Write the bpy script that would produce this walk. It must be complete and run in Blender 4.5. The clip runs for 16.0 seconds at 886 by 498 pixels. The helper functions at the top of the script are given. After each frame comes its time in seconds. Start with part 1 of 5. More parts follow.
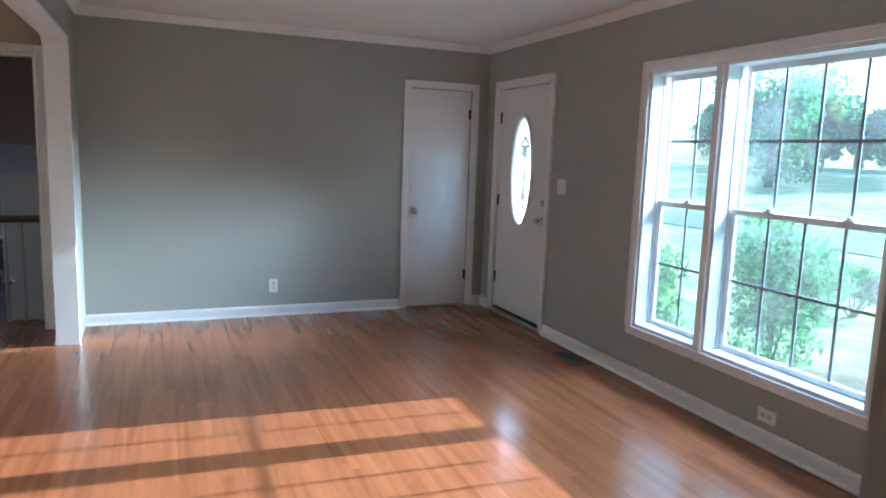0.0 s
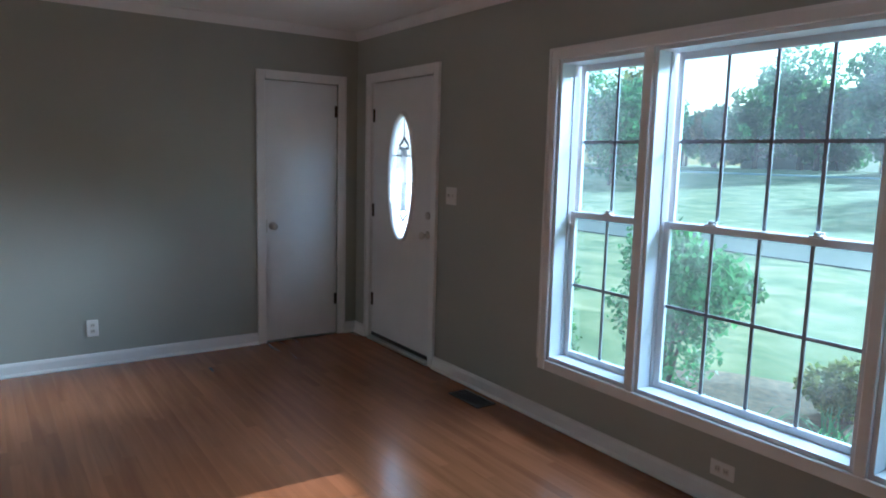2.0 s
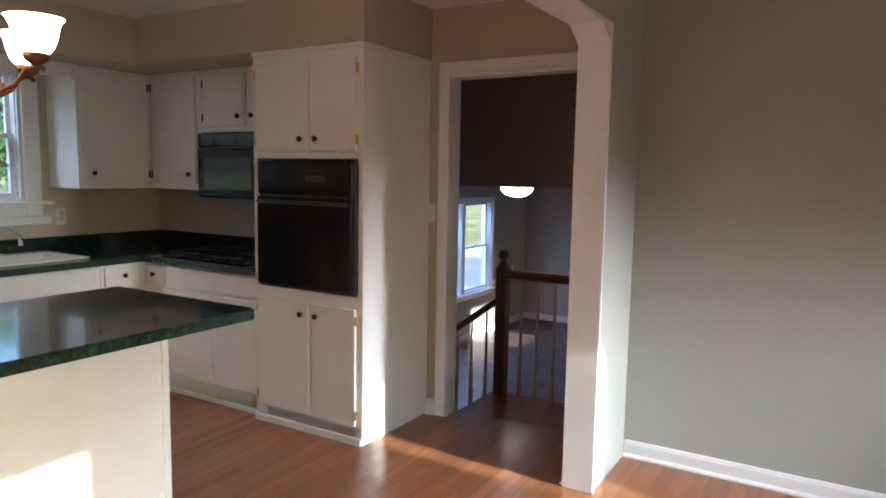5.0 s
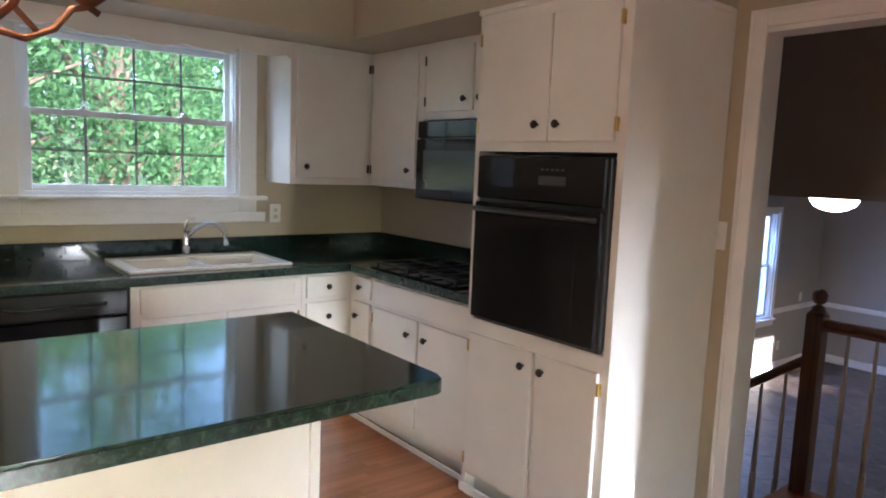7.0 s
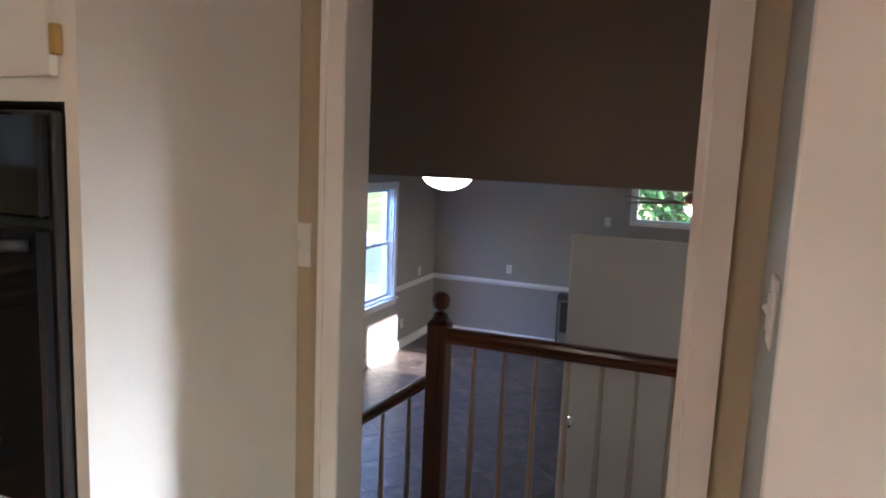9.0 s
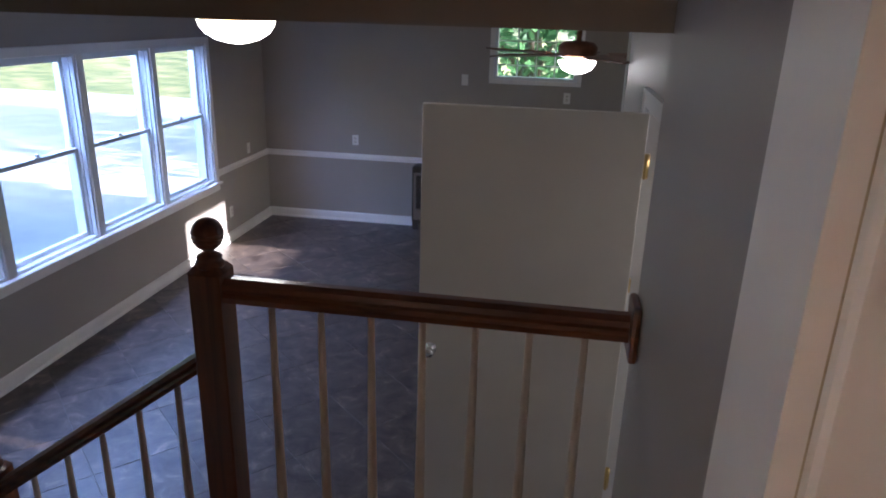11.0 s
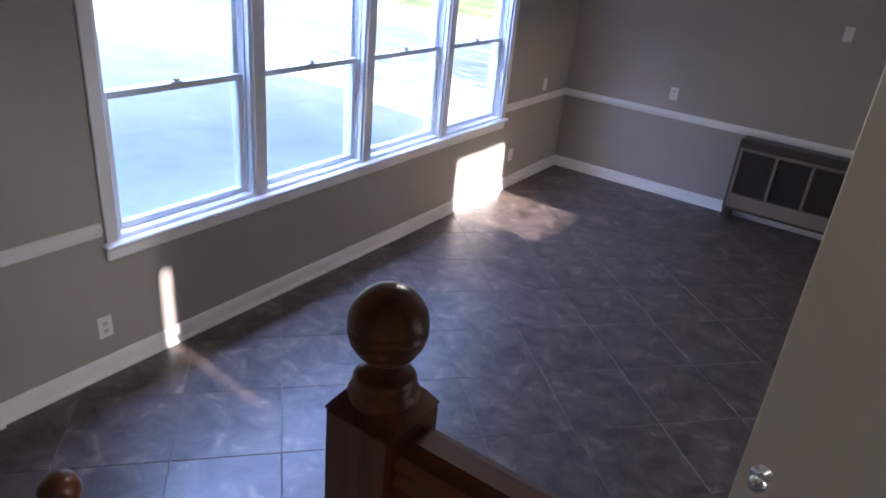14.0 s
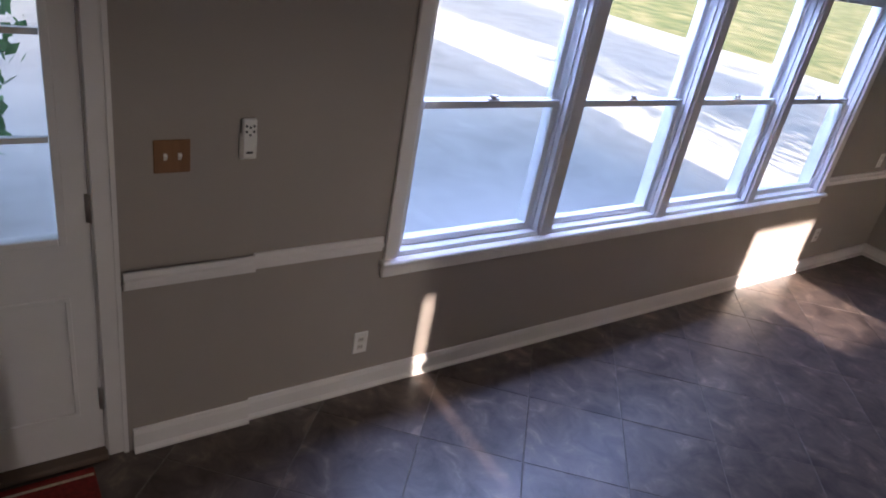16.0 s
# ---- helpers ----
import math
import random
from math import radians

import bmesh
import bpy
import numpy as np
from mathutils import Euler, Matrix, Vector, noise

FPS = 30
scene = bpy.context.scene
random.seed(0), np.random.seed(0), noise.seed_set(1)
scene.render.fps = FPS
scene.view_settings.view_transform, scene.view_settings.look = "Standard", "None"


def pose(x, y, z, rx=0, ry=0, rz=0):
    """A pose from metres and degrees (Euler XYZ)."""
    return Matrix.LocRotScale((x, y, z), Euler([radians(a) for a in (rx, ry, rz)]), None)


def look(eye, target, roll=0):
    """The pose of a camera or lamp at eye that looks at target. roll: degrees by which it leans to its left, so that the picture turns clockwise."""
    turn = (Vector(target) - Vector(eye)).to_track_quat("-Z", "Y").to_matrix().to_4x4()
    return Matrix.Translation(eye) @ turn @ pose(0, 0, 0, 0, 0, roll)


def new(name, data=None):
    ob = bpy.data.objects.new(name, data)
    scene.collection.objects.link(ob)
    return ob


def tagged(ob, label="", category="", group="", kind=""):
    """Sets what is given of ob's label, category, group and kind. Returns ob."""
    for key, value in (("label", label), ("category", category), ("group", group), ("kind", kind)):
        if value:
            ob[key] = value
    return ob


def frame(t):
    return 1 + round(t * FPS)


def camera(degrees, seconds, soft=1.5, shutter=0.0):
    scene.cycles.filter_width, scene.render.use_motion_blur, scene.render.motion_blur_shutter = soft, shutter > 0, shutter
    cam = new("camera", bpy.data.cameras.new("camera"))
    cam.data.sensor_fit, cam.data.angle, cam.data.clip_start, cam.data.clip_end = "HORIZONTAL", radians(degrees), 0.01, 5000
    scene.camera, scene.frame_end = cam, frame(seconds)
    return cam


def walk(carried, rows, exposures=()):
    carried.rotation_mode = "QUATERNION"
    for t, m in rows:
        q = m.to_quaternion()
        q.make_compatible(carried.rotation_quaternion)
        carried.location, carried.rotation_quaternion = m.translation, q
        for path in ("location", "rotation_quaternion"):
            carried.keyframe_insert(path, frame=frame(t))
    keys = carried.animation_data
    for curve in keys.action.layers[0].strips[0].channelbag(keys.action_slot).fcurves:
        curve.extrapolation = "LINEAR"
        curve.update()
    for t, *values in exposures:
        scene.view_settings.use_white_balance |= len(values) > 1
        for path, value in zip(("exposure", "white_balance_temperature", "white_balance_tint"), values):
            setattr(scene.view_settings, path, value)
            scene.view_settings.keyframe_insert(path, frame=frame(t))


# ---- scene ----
cam = camera(66.0, 16.0, soft=1.9)
PATH = [
    (0, (-0.079, 0.201, 1.463), (0.68, 2.03, 1.182), 2.0),
    (0.5, (0.043, 0.402, 1.455), (0.992, 2.142, 1.185), 1.9),
    (1, (0.105, 0.584, 1.454), (1.234, 2.215, 1.193), 2.5),
    (1.5, (0.115, 0.838, 1.464), (1.346, 2.393, 1.206), 2.6),
    (2, (0.181, 1.065, 1.477), (1.308, 2.697, 1.212), 1.5),
    (2.5, (0.301, 1.319, 1.49), (1.19, 3.097, 1.267), 0.4),
    (3, (0.329, 1.559, 1.451), (0.92, 3.457, 1.229), -0.2),
    (3.5, (0.378, 1.824, 1.442), (0.56, 3.805, 1.237), 0.9),
    (3.8, (0.396, 1.987, 1.496), (0.31, 3.972, 1.268), -0.2),
    (4, (0.414, 2.1, 1.512), (0.096, 4.063, 1.294), -0.2),
    (4.5, (0.44, 2.367, 1.485), (-0.365, 4.189, 1.313), -0.3),
    (5, (0.307, 2.591, 1.487), (-0.713, 4.298, 1.269), 1.0),
    (5.2, (0.25, 2.689, 1.499), (-0.867, 4.333, 1.278), 0.8),
    (7.3, (-0.479, 3.643, 1.488), (-2.041, 4.867, 1.241), 2.4),
    (7.5, (-0.522, 3.778, 1.492), (-2.06, 5.028, 1.222), 2.7),
    (8, (-0.615, 4.111, 1.496), (-2.034, 5.493, 1.216), 2.4),
    (8.5, (-0.772, 4.375, 1.499), (-1.865, 6.026, 1.221), 3.0),
    (9, (-0.896, 4.6, 1.498), (-1.621, 6.443, 1.224), 2.4),
    (9.5, (-0.984, 4.918, 1.478), (-1.585, 6.794, 1.132), 1.7),
    (10, (-1.041, 5.186, 1.465), (-1.494, 7.09, 1.054), 0.9),
    (12.3, (-1.29, 6.333, 1.375), (-1.533, 8.103, 0.477), 1.9),
    (12.5, (-1.357, 6.4, 1.371), (-1.639, 8.157, 0.458), 2.5),
    (13, (-1.451, 6.505, 1.349), (-1.897, 8.165, 0.326), 3.7),
    (13.5, (-1.552, 6.639, 1.307), (-2.193, 8.285, 0.37), 3.7),
    (14, (-1.587, 6.777, 1.243), (-2.555, 8.304, 0.386), 5.8),
    (14.5, (-1.689, 6.854, 1.222), (-2.899, 8.163, 0.315), 4.7),
    (15, (-1.885, 6.867, 1.226), (-3.163, 8.091, 0.294), 9.9),
    (15.5, (-2.071, 6.868, 1.223), (-3.393, 8.066, 0.319), 11.7),
    (16, (-2.227, 6.896, 1.156), (-3.631, 8.007, 0.264), 10.8),
]
walk(cam, [(t, look(eye, target, roll)) for t, eye, target, roll in PATH],
     exposures=[(0, 2.25, 4350, 1), (1.5, 1.25, 4250, 1), (2.5, 1.55, 4700, 7), (3.5, 1.95, 5600, 15), (5.0, 2.15, 5400, 15), (7.5, 2.65, 5300, 15), (8.5, 2.6, 5250, 15), (9.0, 2.7, 5200, 11), (10.0, 2.3, 5150, 14), (12.5, 2.85, 5250, 14), (13.5, 2.95, 5300, 15), (14.5, 2.4, 5650, 17), (15.5, 2.05, 6050, 20), (16.0, 2.1, 6150, 20)])

# ---- world and sun ----
ELEV, DRIFT = 17.0, 3.0
world = bpy.data.worlds.new("world")
scene.world = world
world.use_nodes = True
wn = world.node_tree
sky = wn.nodes.new("ShaderNodeTexSky")
sky.sky_type, sky.sun_disc = "NISHITA", False
sky.sun_elevation, sky.sun_rotation = radians(ELEV), radians(90 + DRIFT)
sky.air_density, sky.dust_density = 1.0, 4.0
wn.links.new(sky.outputs[0], wn.nodes["Background"].inputs[0])
wn.nodes["Background"].inputs[1].default_value = 0.15
sun = new("sun", bpy.data.lights.new("sun", "SUN"))
sun.data.energy, sun.data.angle, sun.data.color = 5.0, radians(0.6), (1.0, 0.86, 0.70)
sd = Vector((-math.cos(radians(ELEV)), math.sin(radians(DRIFT)), -math.sin(radians(ELEV))))
sun.rotation_euler = sd.to_track_quat("-Z", "Y").to_euler()
sun.location = (30, 0, 20)



def sky_lamp(x, y, z, w, h, aim, power, col):
    """Adds an area lamp outside an opening as stand-in for sky or scattered sun."""
    ob = new("sky_lamp", bpy.data.lights.new("sky_lamp", "AREA"))
    ob.data.shape, ob.data.size, ob.data.size_y, ob.data.energy, ob.data.color = "RECTANGLE", w, h, power, col
    ob.matrix_basis = look((x, y, z), aim)
    return ob


# These three hang outside, hidden above their window heads.
sky_lamp(4.0, 2.45, 2.43, 2.5, 0.26, (0.4, 3.6, 1.0), 58, (0.90, 0.95, 1.0))
sky_lamp(-4.80, 4.50, 2.36, 1.0, 0.25, (-2.8, 4.6, 0.8), 6, (0.85, 0.95, 1.0))
sky_lamp(-4.85, 10.18, 1.40, 3.5, 0.40, (-2.8, 10.0, -0.9), 42, (0.48, 0.60, 1.0))
# Added behind the oval pane: sunlight its bevelled glass would scatter.
oval_scatter = sky_lamp(2.85, 5.44, 1.325, 0.32, 0.89, (-0.7, 5.52, 0.08), 5.5, (1.0, 0.95, 0.86))
oval_scatter.data.shape, oval_scatter.data.spread = "ELLIPSE", radians(40)
# Added to brighten the passage, outside its unseen window slot.
sky_lamp(3.05, 8.5, 1.4, 0.15, 0.6, (0, 8.2, 0.0), 12, (1.0, 0.93, 0.82))

# ---- plan ----
XW, XE = -4.44, 2.80            # inner faces of the rear and front walls
YL, YK = 6.14, 6.11             # living room and kitchen end walls
YD = 13.29                      # far wall of the den
XD = -0.72                      # inner wall of the den
ZD, ZC, ZDC = -0.95, 2.45, 1.40  # den floor, upper ceiling, den ceiling
ZS = -0.19                      # landing


# ---- materials ----
def mat(name, col, rough=0.6, metal=0.0, vary=0.08, scale=3.0, bump=0.0, bscale=120.0, spec=0.5, coat=0.0):
    m = bpy.data.materials.new(name)
    m.use_nodes = True
    nt = m.node_tree
    b = nt.nodes["Principled BSDF"]
    b.inputs["Roughness"].default_value = rough
    b.inputs["Metallic"].default_value = metal
    b.inputs["Specular IOR Level"].default_value = spec
    b.inputs["Coat Weight"].default_value = coat
    tc = nt.nodes.new("ShaderNodeTexCoord")
    n1 = nt.nodes.new("ShaderNodeTexNoise")
    n1.inputs["Scale"].default_value = scale
    n1.inputs["Detail"].default_value = 6
    nt.links.new(tc.outputs["Object"], n1.inputs["Vector"])
    r = nt.nodes.new("ShaderNodeValToRGB")
    r.color_ramp.elements[0].position, r.color_ramp.elements[1].position = 0.3, 0.7
    r.color_ramp.elements[0].color = (*[c * (1 - vary) for c in col], 1)
    r.color_ramp.elements[1].color = (*[min(1, c * (1 + vary)) for c in col], 1)
    nt.links.new(n1.outputs["Fac"], r.inputs["Fac"])
    nt.links.new(r.outputs["Color"], b.inputs["Base Color"])
    if bump:
        n2 = nt.nodes.new("ShaderNodeTexNoise")
        n2.inputs["Scale"].default_value = bscale
        n2.inputs["Detail"].default_value = 3
        nt.links.new(tc.outputs["Object"], n2.inputs["Vector"])
        bp = nt.nodes.new("ShaderNodeBump")
        bp.inputs["Strength"].default_value = bump
        bp.inputs["Distance"].default_value = 0.004
        nt.links.new(n2.outputs["Fac"], bp.inputs["Height"])
        nt.links.new(bp.outputs["Normal"], b.inputs["Normal"])
    return m


def glow(name, col, strength):
    m = mat(name, col, 0.3)
    b = m.node_tree.nodes["Principled BSDF"]
    b.inputs["Emission Color"].default_value = (*col, 1)
    b.inputs["Emission Strength"].default_value = strength
    return m


def glass_mat(name, rough=0.0, tint=(1, 1, 1), haze=0.03):
    m = bpy.data.materials.new(name)
    m.use_nodes = True
    nt = m.node_tree
    nt.nodes.clear()
    out = nt.nodes.new("ShaderNodeOutputMaterial")
    tr = nt.nodes.new("ShaderNodeBsdfTransparent")
    tr.inputs[0].default_value = (*tint, 1)
    gl = nt.nodes.new("ShaderNodeBsdfGlossy")
    gl.inputs["Roughness"].default_value = rough
    lw = nt.nodes.new("ShaderNodeLayerWeight")
    pw = nt.nodes.new("ShaderNodeMath")
    pw.operation, pw.inputs[1].default_value = "POWER", 4.0
    nt.links.new(lw.outputs["Facing"], pw.inputs[0])
    fr = nt.nodes.new("ShaderNodeMath")
    fr.operation, fr.inputs[1].default_value, fr.inputs[2].default_value = "MULTIPLY_ADD", 0.55, 0.03
    nt.links.new(pw.outputs[0], fr.inputs[0])
    mx = nt.nodes.new("ShaderNodeMixShader")
    nt.links.new(fr.outputs[0], mx.inputs[0])
    nt.links.new(tr.outputs[0], mx.inputs[1])
    nt.links.new(gl.outputs[0], mx.inputs[2])
    # a film of dust that scatters a little light
    df = nt.nodes.new("ShaderNodeBsdfTranslucent")
    tc = nt.nodes.new("ShaderNodeTexCoord")
    nz = nt.nodes.new("ShaderNodeTexNoise")
    nz.inputs["Scale"].default_value = 3.0
    nt.links.new(tc.outputs["Object"], nz.inputs["Vector"])
    mp = nt.nodes.new("ShaderNodeMapRange")
    mp.inputs["From Min"].default_value, mp.inputs["From Max"].default_value = 0.4, 0.75
    mp.inputs["To Min"].default_value, mp.inputs["To Max"].default_value = haze * 0.7, haze * 2.2
    nt.links.new(nz.outputs["Fac"], mp.inputs["Value"])
    m2 = nt.nodes.new("ShaderNodeMixShader")
    nt.links.new(mp.outputs[0], m2.inputs[0])
    nt.links.new(mx.outputs[0], m2.inputs[1])
    nt.links.new(df.outputs[0], m2.inputs[2])
    nt.links.new(m2.outputs[0], out.inputs[0])
    return m


def grain_mat(name, dark, light, rough, per_object, axis=1, bump=0.15, span=0.35, coat=0.0, stretch=22.0):
    """Wood with grain along an axis, each piece in its own tone."""
    m = bpy.data.materials.new(name)
    m.use_nodes = True
    nt = m.node_tree
    b = nt.nodes["Principled BSDF"]
    tc = nt.nodes.new("ShaderNodeTexCoord")
    mp = nt.nodes.new("ShaderNodeMapping")
    sc = [stretch, stretch, stretch]
    sc[axis] = stretch * 0.06
    mp.inputs["Scale"].default_value = sc
    geo = nt.nodes.new("ShaderNodeNewGeometry")
    nt.links.new(geo.outputs["Position"], mp.inputs["Vector"])
    if per_object:
        rnd = nt.nodes.new("ShaderNodeObjectInfo").outputs["Random"]
    else:
        rnd = geo.outputs["Random Per Island"]
    off = nt.nodes.new("ShaderNodeVectorMath")
    off.operation = "ADD"
    cmb = nt.nodes.new("ShaderNodeCombineXYZ")
    mul = nt.nodes.new("ShaderNodeMath")
    mul.operation = "MULTIPLY"
    mul.inputs[1].default_value = 71.0
    nt.links.new(rnd, mul.inputs[0])
    for i in range(3):
        nt.links.new(mul.outputs[0], cmb.inputs[i])
    nt.links.new(mp.outputs[0], off.inputs[0])
    nt.links.new(cmb.outputs[0], off.inputs[1])
    nz = nt.nodes.new("ShaderNodeTexNoise")
    nz.inputs["Scale"].default_value = 1.0
    nz.inputs["Detail"].default_value = 7
    nz.inputs["Distortion"].default_value = 0.9
    nt.links.new(off.outputs[0], nz.inputs["Vector"])
    ad = nt.nodes.new("ShaderNodeMath")
    ad.operation = "MULTIPLY_ADD"
    ad.inputs[1].default_value = span
    nt.links.new(rnd, ad.inputs[0])
    nt.links.new(nz.outputs["Fac"], ad.inputs[2])
    r = nt.nodes.new("ShaderNodeValToRGB")
    r.color_ramp.elements[0].position, r.color_ramp.elements[1].position = 0.32, 0.62 + span
    r.color_ramp.elements[0].color, r.color_ramp.elements[1].color = (*dark, 1), (*light, 1)
    nt.links.new(ad.outputs[0], r.inputs["Fac"])
    nt.links.new(r.outputs["Color"], b.inputs["Base Color"])
    big = nt.nodes.new("ShaderNodeTexNoise")
    big.inputs["Scale"].default_value = 1.7
    nt.links.new(geo.outputs["Position"], big.inputs["Vector"])
    mr = nt.nodes.new("ShaderNodeMapRange")
    mr.inputs["To Min"].default_value, mr.inputs["To Max"].default_value = rough * 0.75, rough * 1.3
    nt.links.new(big.outputs["Fac"], mr.inputs["Value"])
    nt.links.new(mr.outputs[0], b.inputs["Roughness"])
    b.inputs["Coat Weight"].default_value = coat
    b.inputs["Coat Roughness"].default_value = 0.12
    if bump:
        bp = nt.nodes.new("ShaderNodeBump")
        bp.inputs["Strength"].default_value = bump
        bp.inputs["Distance"].default_value = 0.001
        nt.links.new(nz.outputs["Fac"], bp.inputs["Height"])
        nt.links.new(bp.outputs["Normal"], b.inputs["Normal"])
    return m


def mottle_mat(name, cols, scale, rough, bump=0.1, per_object=False, coat=0.0, coat_rough=0.05):
    """Stone-like blotches between several colours."""
    m = bpy.data.materials.new(name)
    m.use_nodes = True
    nt = m.node_tree
    b = nt.nodes["Principled BSDF"]
    geo = nt.nodes.new("ShaderNodeNewGeometry")
    nz = nt.nodes.new("ShaderNodeTexNoise")
    nz.inputs["Scale"].default_value, nz.inputs["Detail"].default_value = scale, 8
    nz.inputs["Roughness"].default_value = 0.62
    nz.inputs["Distortion"].default_value = 0.6
    src = geo.outputs["Position"]
    if per_object:
        oi = nt.nodes.new("ShaderNodeObjectInfo")
        sc = nt.nodes.new("ShaderNodeVectorMath")
        sc.operation = "SCALE"
        sc.inputs[0].default_value = (17, 31, 9)
        nt.links.new(oi.outputs["Random"], sc.inputs["Scale"])
        ad = nt.nodes.new("ShaderNodeVectorMath")
        nt.links.new(src, ad.inputs[0])
        nt.links.new(sc.outputs[0], ad.inputs[1])
        src = ad.outputs[0]
    nt.links.new(src, nz.inputs["Vector"])
    r = nt.nodes.new("ShaderNodeValToRGB")
    while len(r.color_ramp.elements) < len(cols):
        r.color_ramp.elements.new(0.5)
    for i, c in enumerate(cols):
        r.color_ramp.elements[i].position = 0.3 + 0.42 * i / (len(cols) - 1)
        r.color_ramp.elements[i].color = (*c, 1)
    nt.links.new(nz.outputs["Fac"], r.inputs["Fac"])
    nt.links.new(r.outputs["Color"], b.inputs["Base Color"])
    b.inputs["Roughness"].default_value = rough
    b.inputs["Coat Weight"].default_value = coat
    b.inputs["Coat Roughness"].default_value = coat_rough
    bp = nt.nodes.new("ShaderNodeBump")
    bp.inputs["Strength"].default_value = bump
    bp.inputs["Distance"].default_value = 0.003
    nt.links.new(nz.outputs["Fac"], bp.inputs["Height"])
    nt.links.new(bp.outputs["Normal"], b.inputs["Normal"])
    return m


GREIGE = mat("greige_paint", (0.385, 0.38, 0.325), 0.55, vary=0.03, scale=1.5, bump=0.12, bscale=160)
# Wall paint with the stairwell's shade put into the colour.
DROP_SHADE = mat("shaded_drop_wall_paint", (0.24, 0.20, 0.16), 0.6, vary=0.03, scale=1.5, bump=0.12, bscale=160)
BEIGE = mat("beige_paint", (0.50, 0.425, 0.30), 0.6, vary=0.03, scale=1.5, bump=0.12, bscale=160)
GREY = mat("grey_paint", (0.36, 0.32, 0.282), 0.5, vary=0.03, scale=1.5, bump=0.12, bscale=160)
CEIL = mat("ceiling_paint", (0.78, 0.75, 0.70), 0.9, vary=0.02, bump=0.2, bscale=70)
WHITE = mat("white_trim", (0.80, 0.77, 0.74), 0.35, vary=0.025, scale=6, bump=0.05, bscale=40)
DOORW = mat("white_door_paint", (0.76, 0.74, 0.72), 0.68, vary=0.03, scale=4, bump=0.06, bscale=30)
CAB = mat("white_cabinet_paint", (0.80, 0.75, 0.70), 0.35, vary=0.03, scale=5, bump=0.08, bscale=25)
CREAMDOOR = mat("cream_door_paint", (0.68, 0.62, 0.54), 0.45, vary=0.03, scale=3, bump=0.06, bscale=50)
# Darker than the vinyl sashes: backlit shade is painted into the grilles.
GRILL = mat("window_grille_backlit", (0.27, 0.29, 0.31), 0.5, vary=0.03)
VINYL = mat("window_vinyl", (0.78, 0.79, 0.80), 0.35, vary=0.02)
BLACK = mat("black_glass", (0.012, 0.012, 0.013), 0.06, vary=0.1, spec=0.25)
BLACKM = mat("black_enamel", (0.02, 0.02, 0.02), 0.3, vary=0.1)
KNOBM = mat("dark_bronze", (0.05, 0.04, 0.035), 0.35, 0.7)
CHROME = mat("chrome", (0.75, 0.75, 0.76), 0.12, 1.0, vary=0.03)
NICKEL = mat("satin_nickel", (0.6, 0.57, 0.52), 0.28, 1.0, vary=0.05)
BRASS = mat("brass", (0.62, 0.43, 0.16), 0.3, 1.0, vary=0.1)
COPPER = mat("oil_rubbed_bronze", (0.20, 0.09, 0.05), 0.35, 0.8, vary=0.2, scale=20)
PLASTIC = mat("white_plastic", (0.78, 0.76, 0.72), 0.35, vary=0.02)
ALMOND = mat("light_plastic", (0.66, 0.62, 0.55), 0.4, vary=0.02)
SLOT = mat("dark_slot", (0.03, 0.03, 0.03), 0.6)
LEAD = mat("lead_came", (0.12, 0.13, 0.14), 0.4, 0.6)
WOODSW = grain_mat("wood_plate", (0.14, 0.06, 0.022), (0.26, 0.125, 0.05), 0.45, True, axis=2)
DARKWOOD = grain_mat("stained_wood", (0.05, 0.015, 0.006), (0.19, 0.06, 0.021), 0.3, True, axis=0, span=0.1, coat=0.35, stretch=30)
DARKWOODZ = grain_mat("stained_wood_upright", (0.045, 0.014, 0.006), (0.165, 0.052, 0.019), 0.3, True, axis=2, span=0.1, coat=0.35, stretch=30)
BALUSTER = mat("baluster_paint", (0.55, 0.45, 0.36), 0.4, vary=0.08, scale=9)
FLOORP = grain_mat("oak_plank", (0.185, 0.064, 0.024), (0.30, 0.115, 0.043), 0.23, True, span=0.18, coat=0.12, bump=0.0, stretch=13)
FLOORS = grain_mat("oak_plank_field", (0.185, 0.064, 0.024), (0.30, 0.115, 0.043), 0.23, False, span=0.18, coat=0.12, bump=0.0, stretch=13)
SUBFLOOR = mat("joint_shadow", (0.03, 0.014, 0.008), 0.8)
TILE = mottle_mat("slate_tile", [(0.034, 0.025, 0.022), (0.075, 0.056, 0.048), (0.12, 0.09, 0.075), (0.26, 0.195, 0.155)], 7.0, 0.36, 0.08, True, coat=0.14, coat_rough=0.38)
GROUT = mat("grout", (0.17, 0.15, 0.13), 0.9, vary=0.15, scale=20)
COUNTER = mottle_mat("green_laminate", [(0.004, 0.008, 0.007), (0.008, 0.018, 0.014), (0.012, 0.028, 0.021), (0.035, 0.058, 0.044)], 38, 0.12, 0.02, coat=0.5)
COUNTEREDGE = mottle_mat("green_laminate_edge", [(0.006, 0.014, 0.011), (0.016, 0.038, 0.028), (0.05, 0.085, 0.06)], 45, 0.25, 0.02)
SINKM = mat("sink_enamel", (0.72, 0.66, 0.58), 0.18, vary=0.02)
GLASS = glass_mat("window_glass", tint=(0.95, 0.98, 1.0), haze=0.003)
DUSTY = glass_mat("dusty_window_glass", tint=(0.86, 1.0, 0.96), haze=0.014)
CLEAR = glass_mat("clear_glass", haze=0.015)
FROST = glass_mat("bevelled_glass", rough=0.1, tint=(0.82, 0.96, 0.97), haze=0.20)
SHADE = glow("lit_glass_shade", (1.0, 0.80, 0.52), 3.2)
DOME = glow("lit_glass_dome", (1.0, 0.86, 0.66), 3.2)
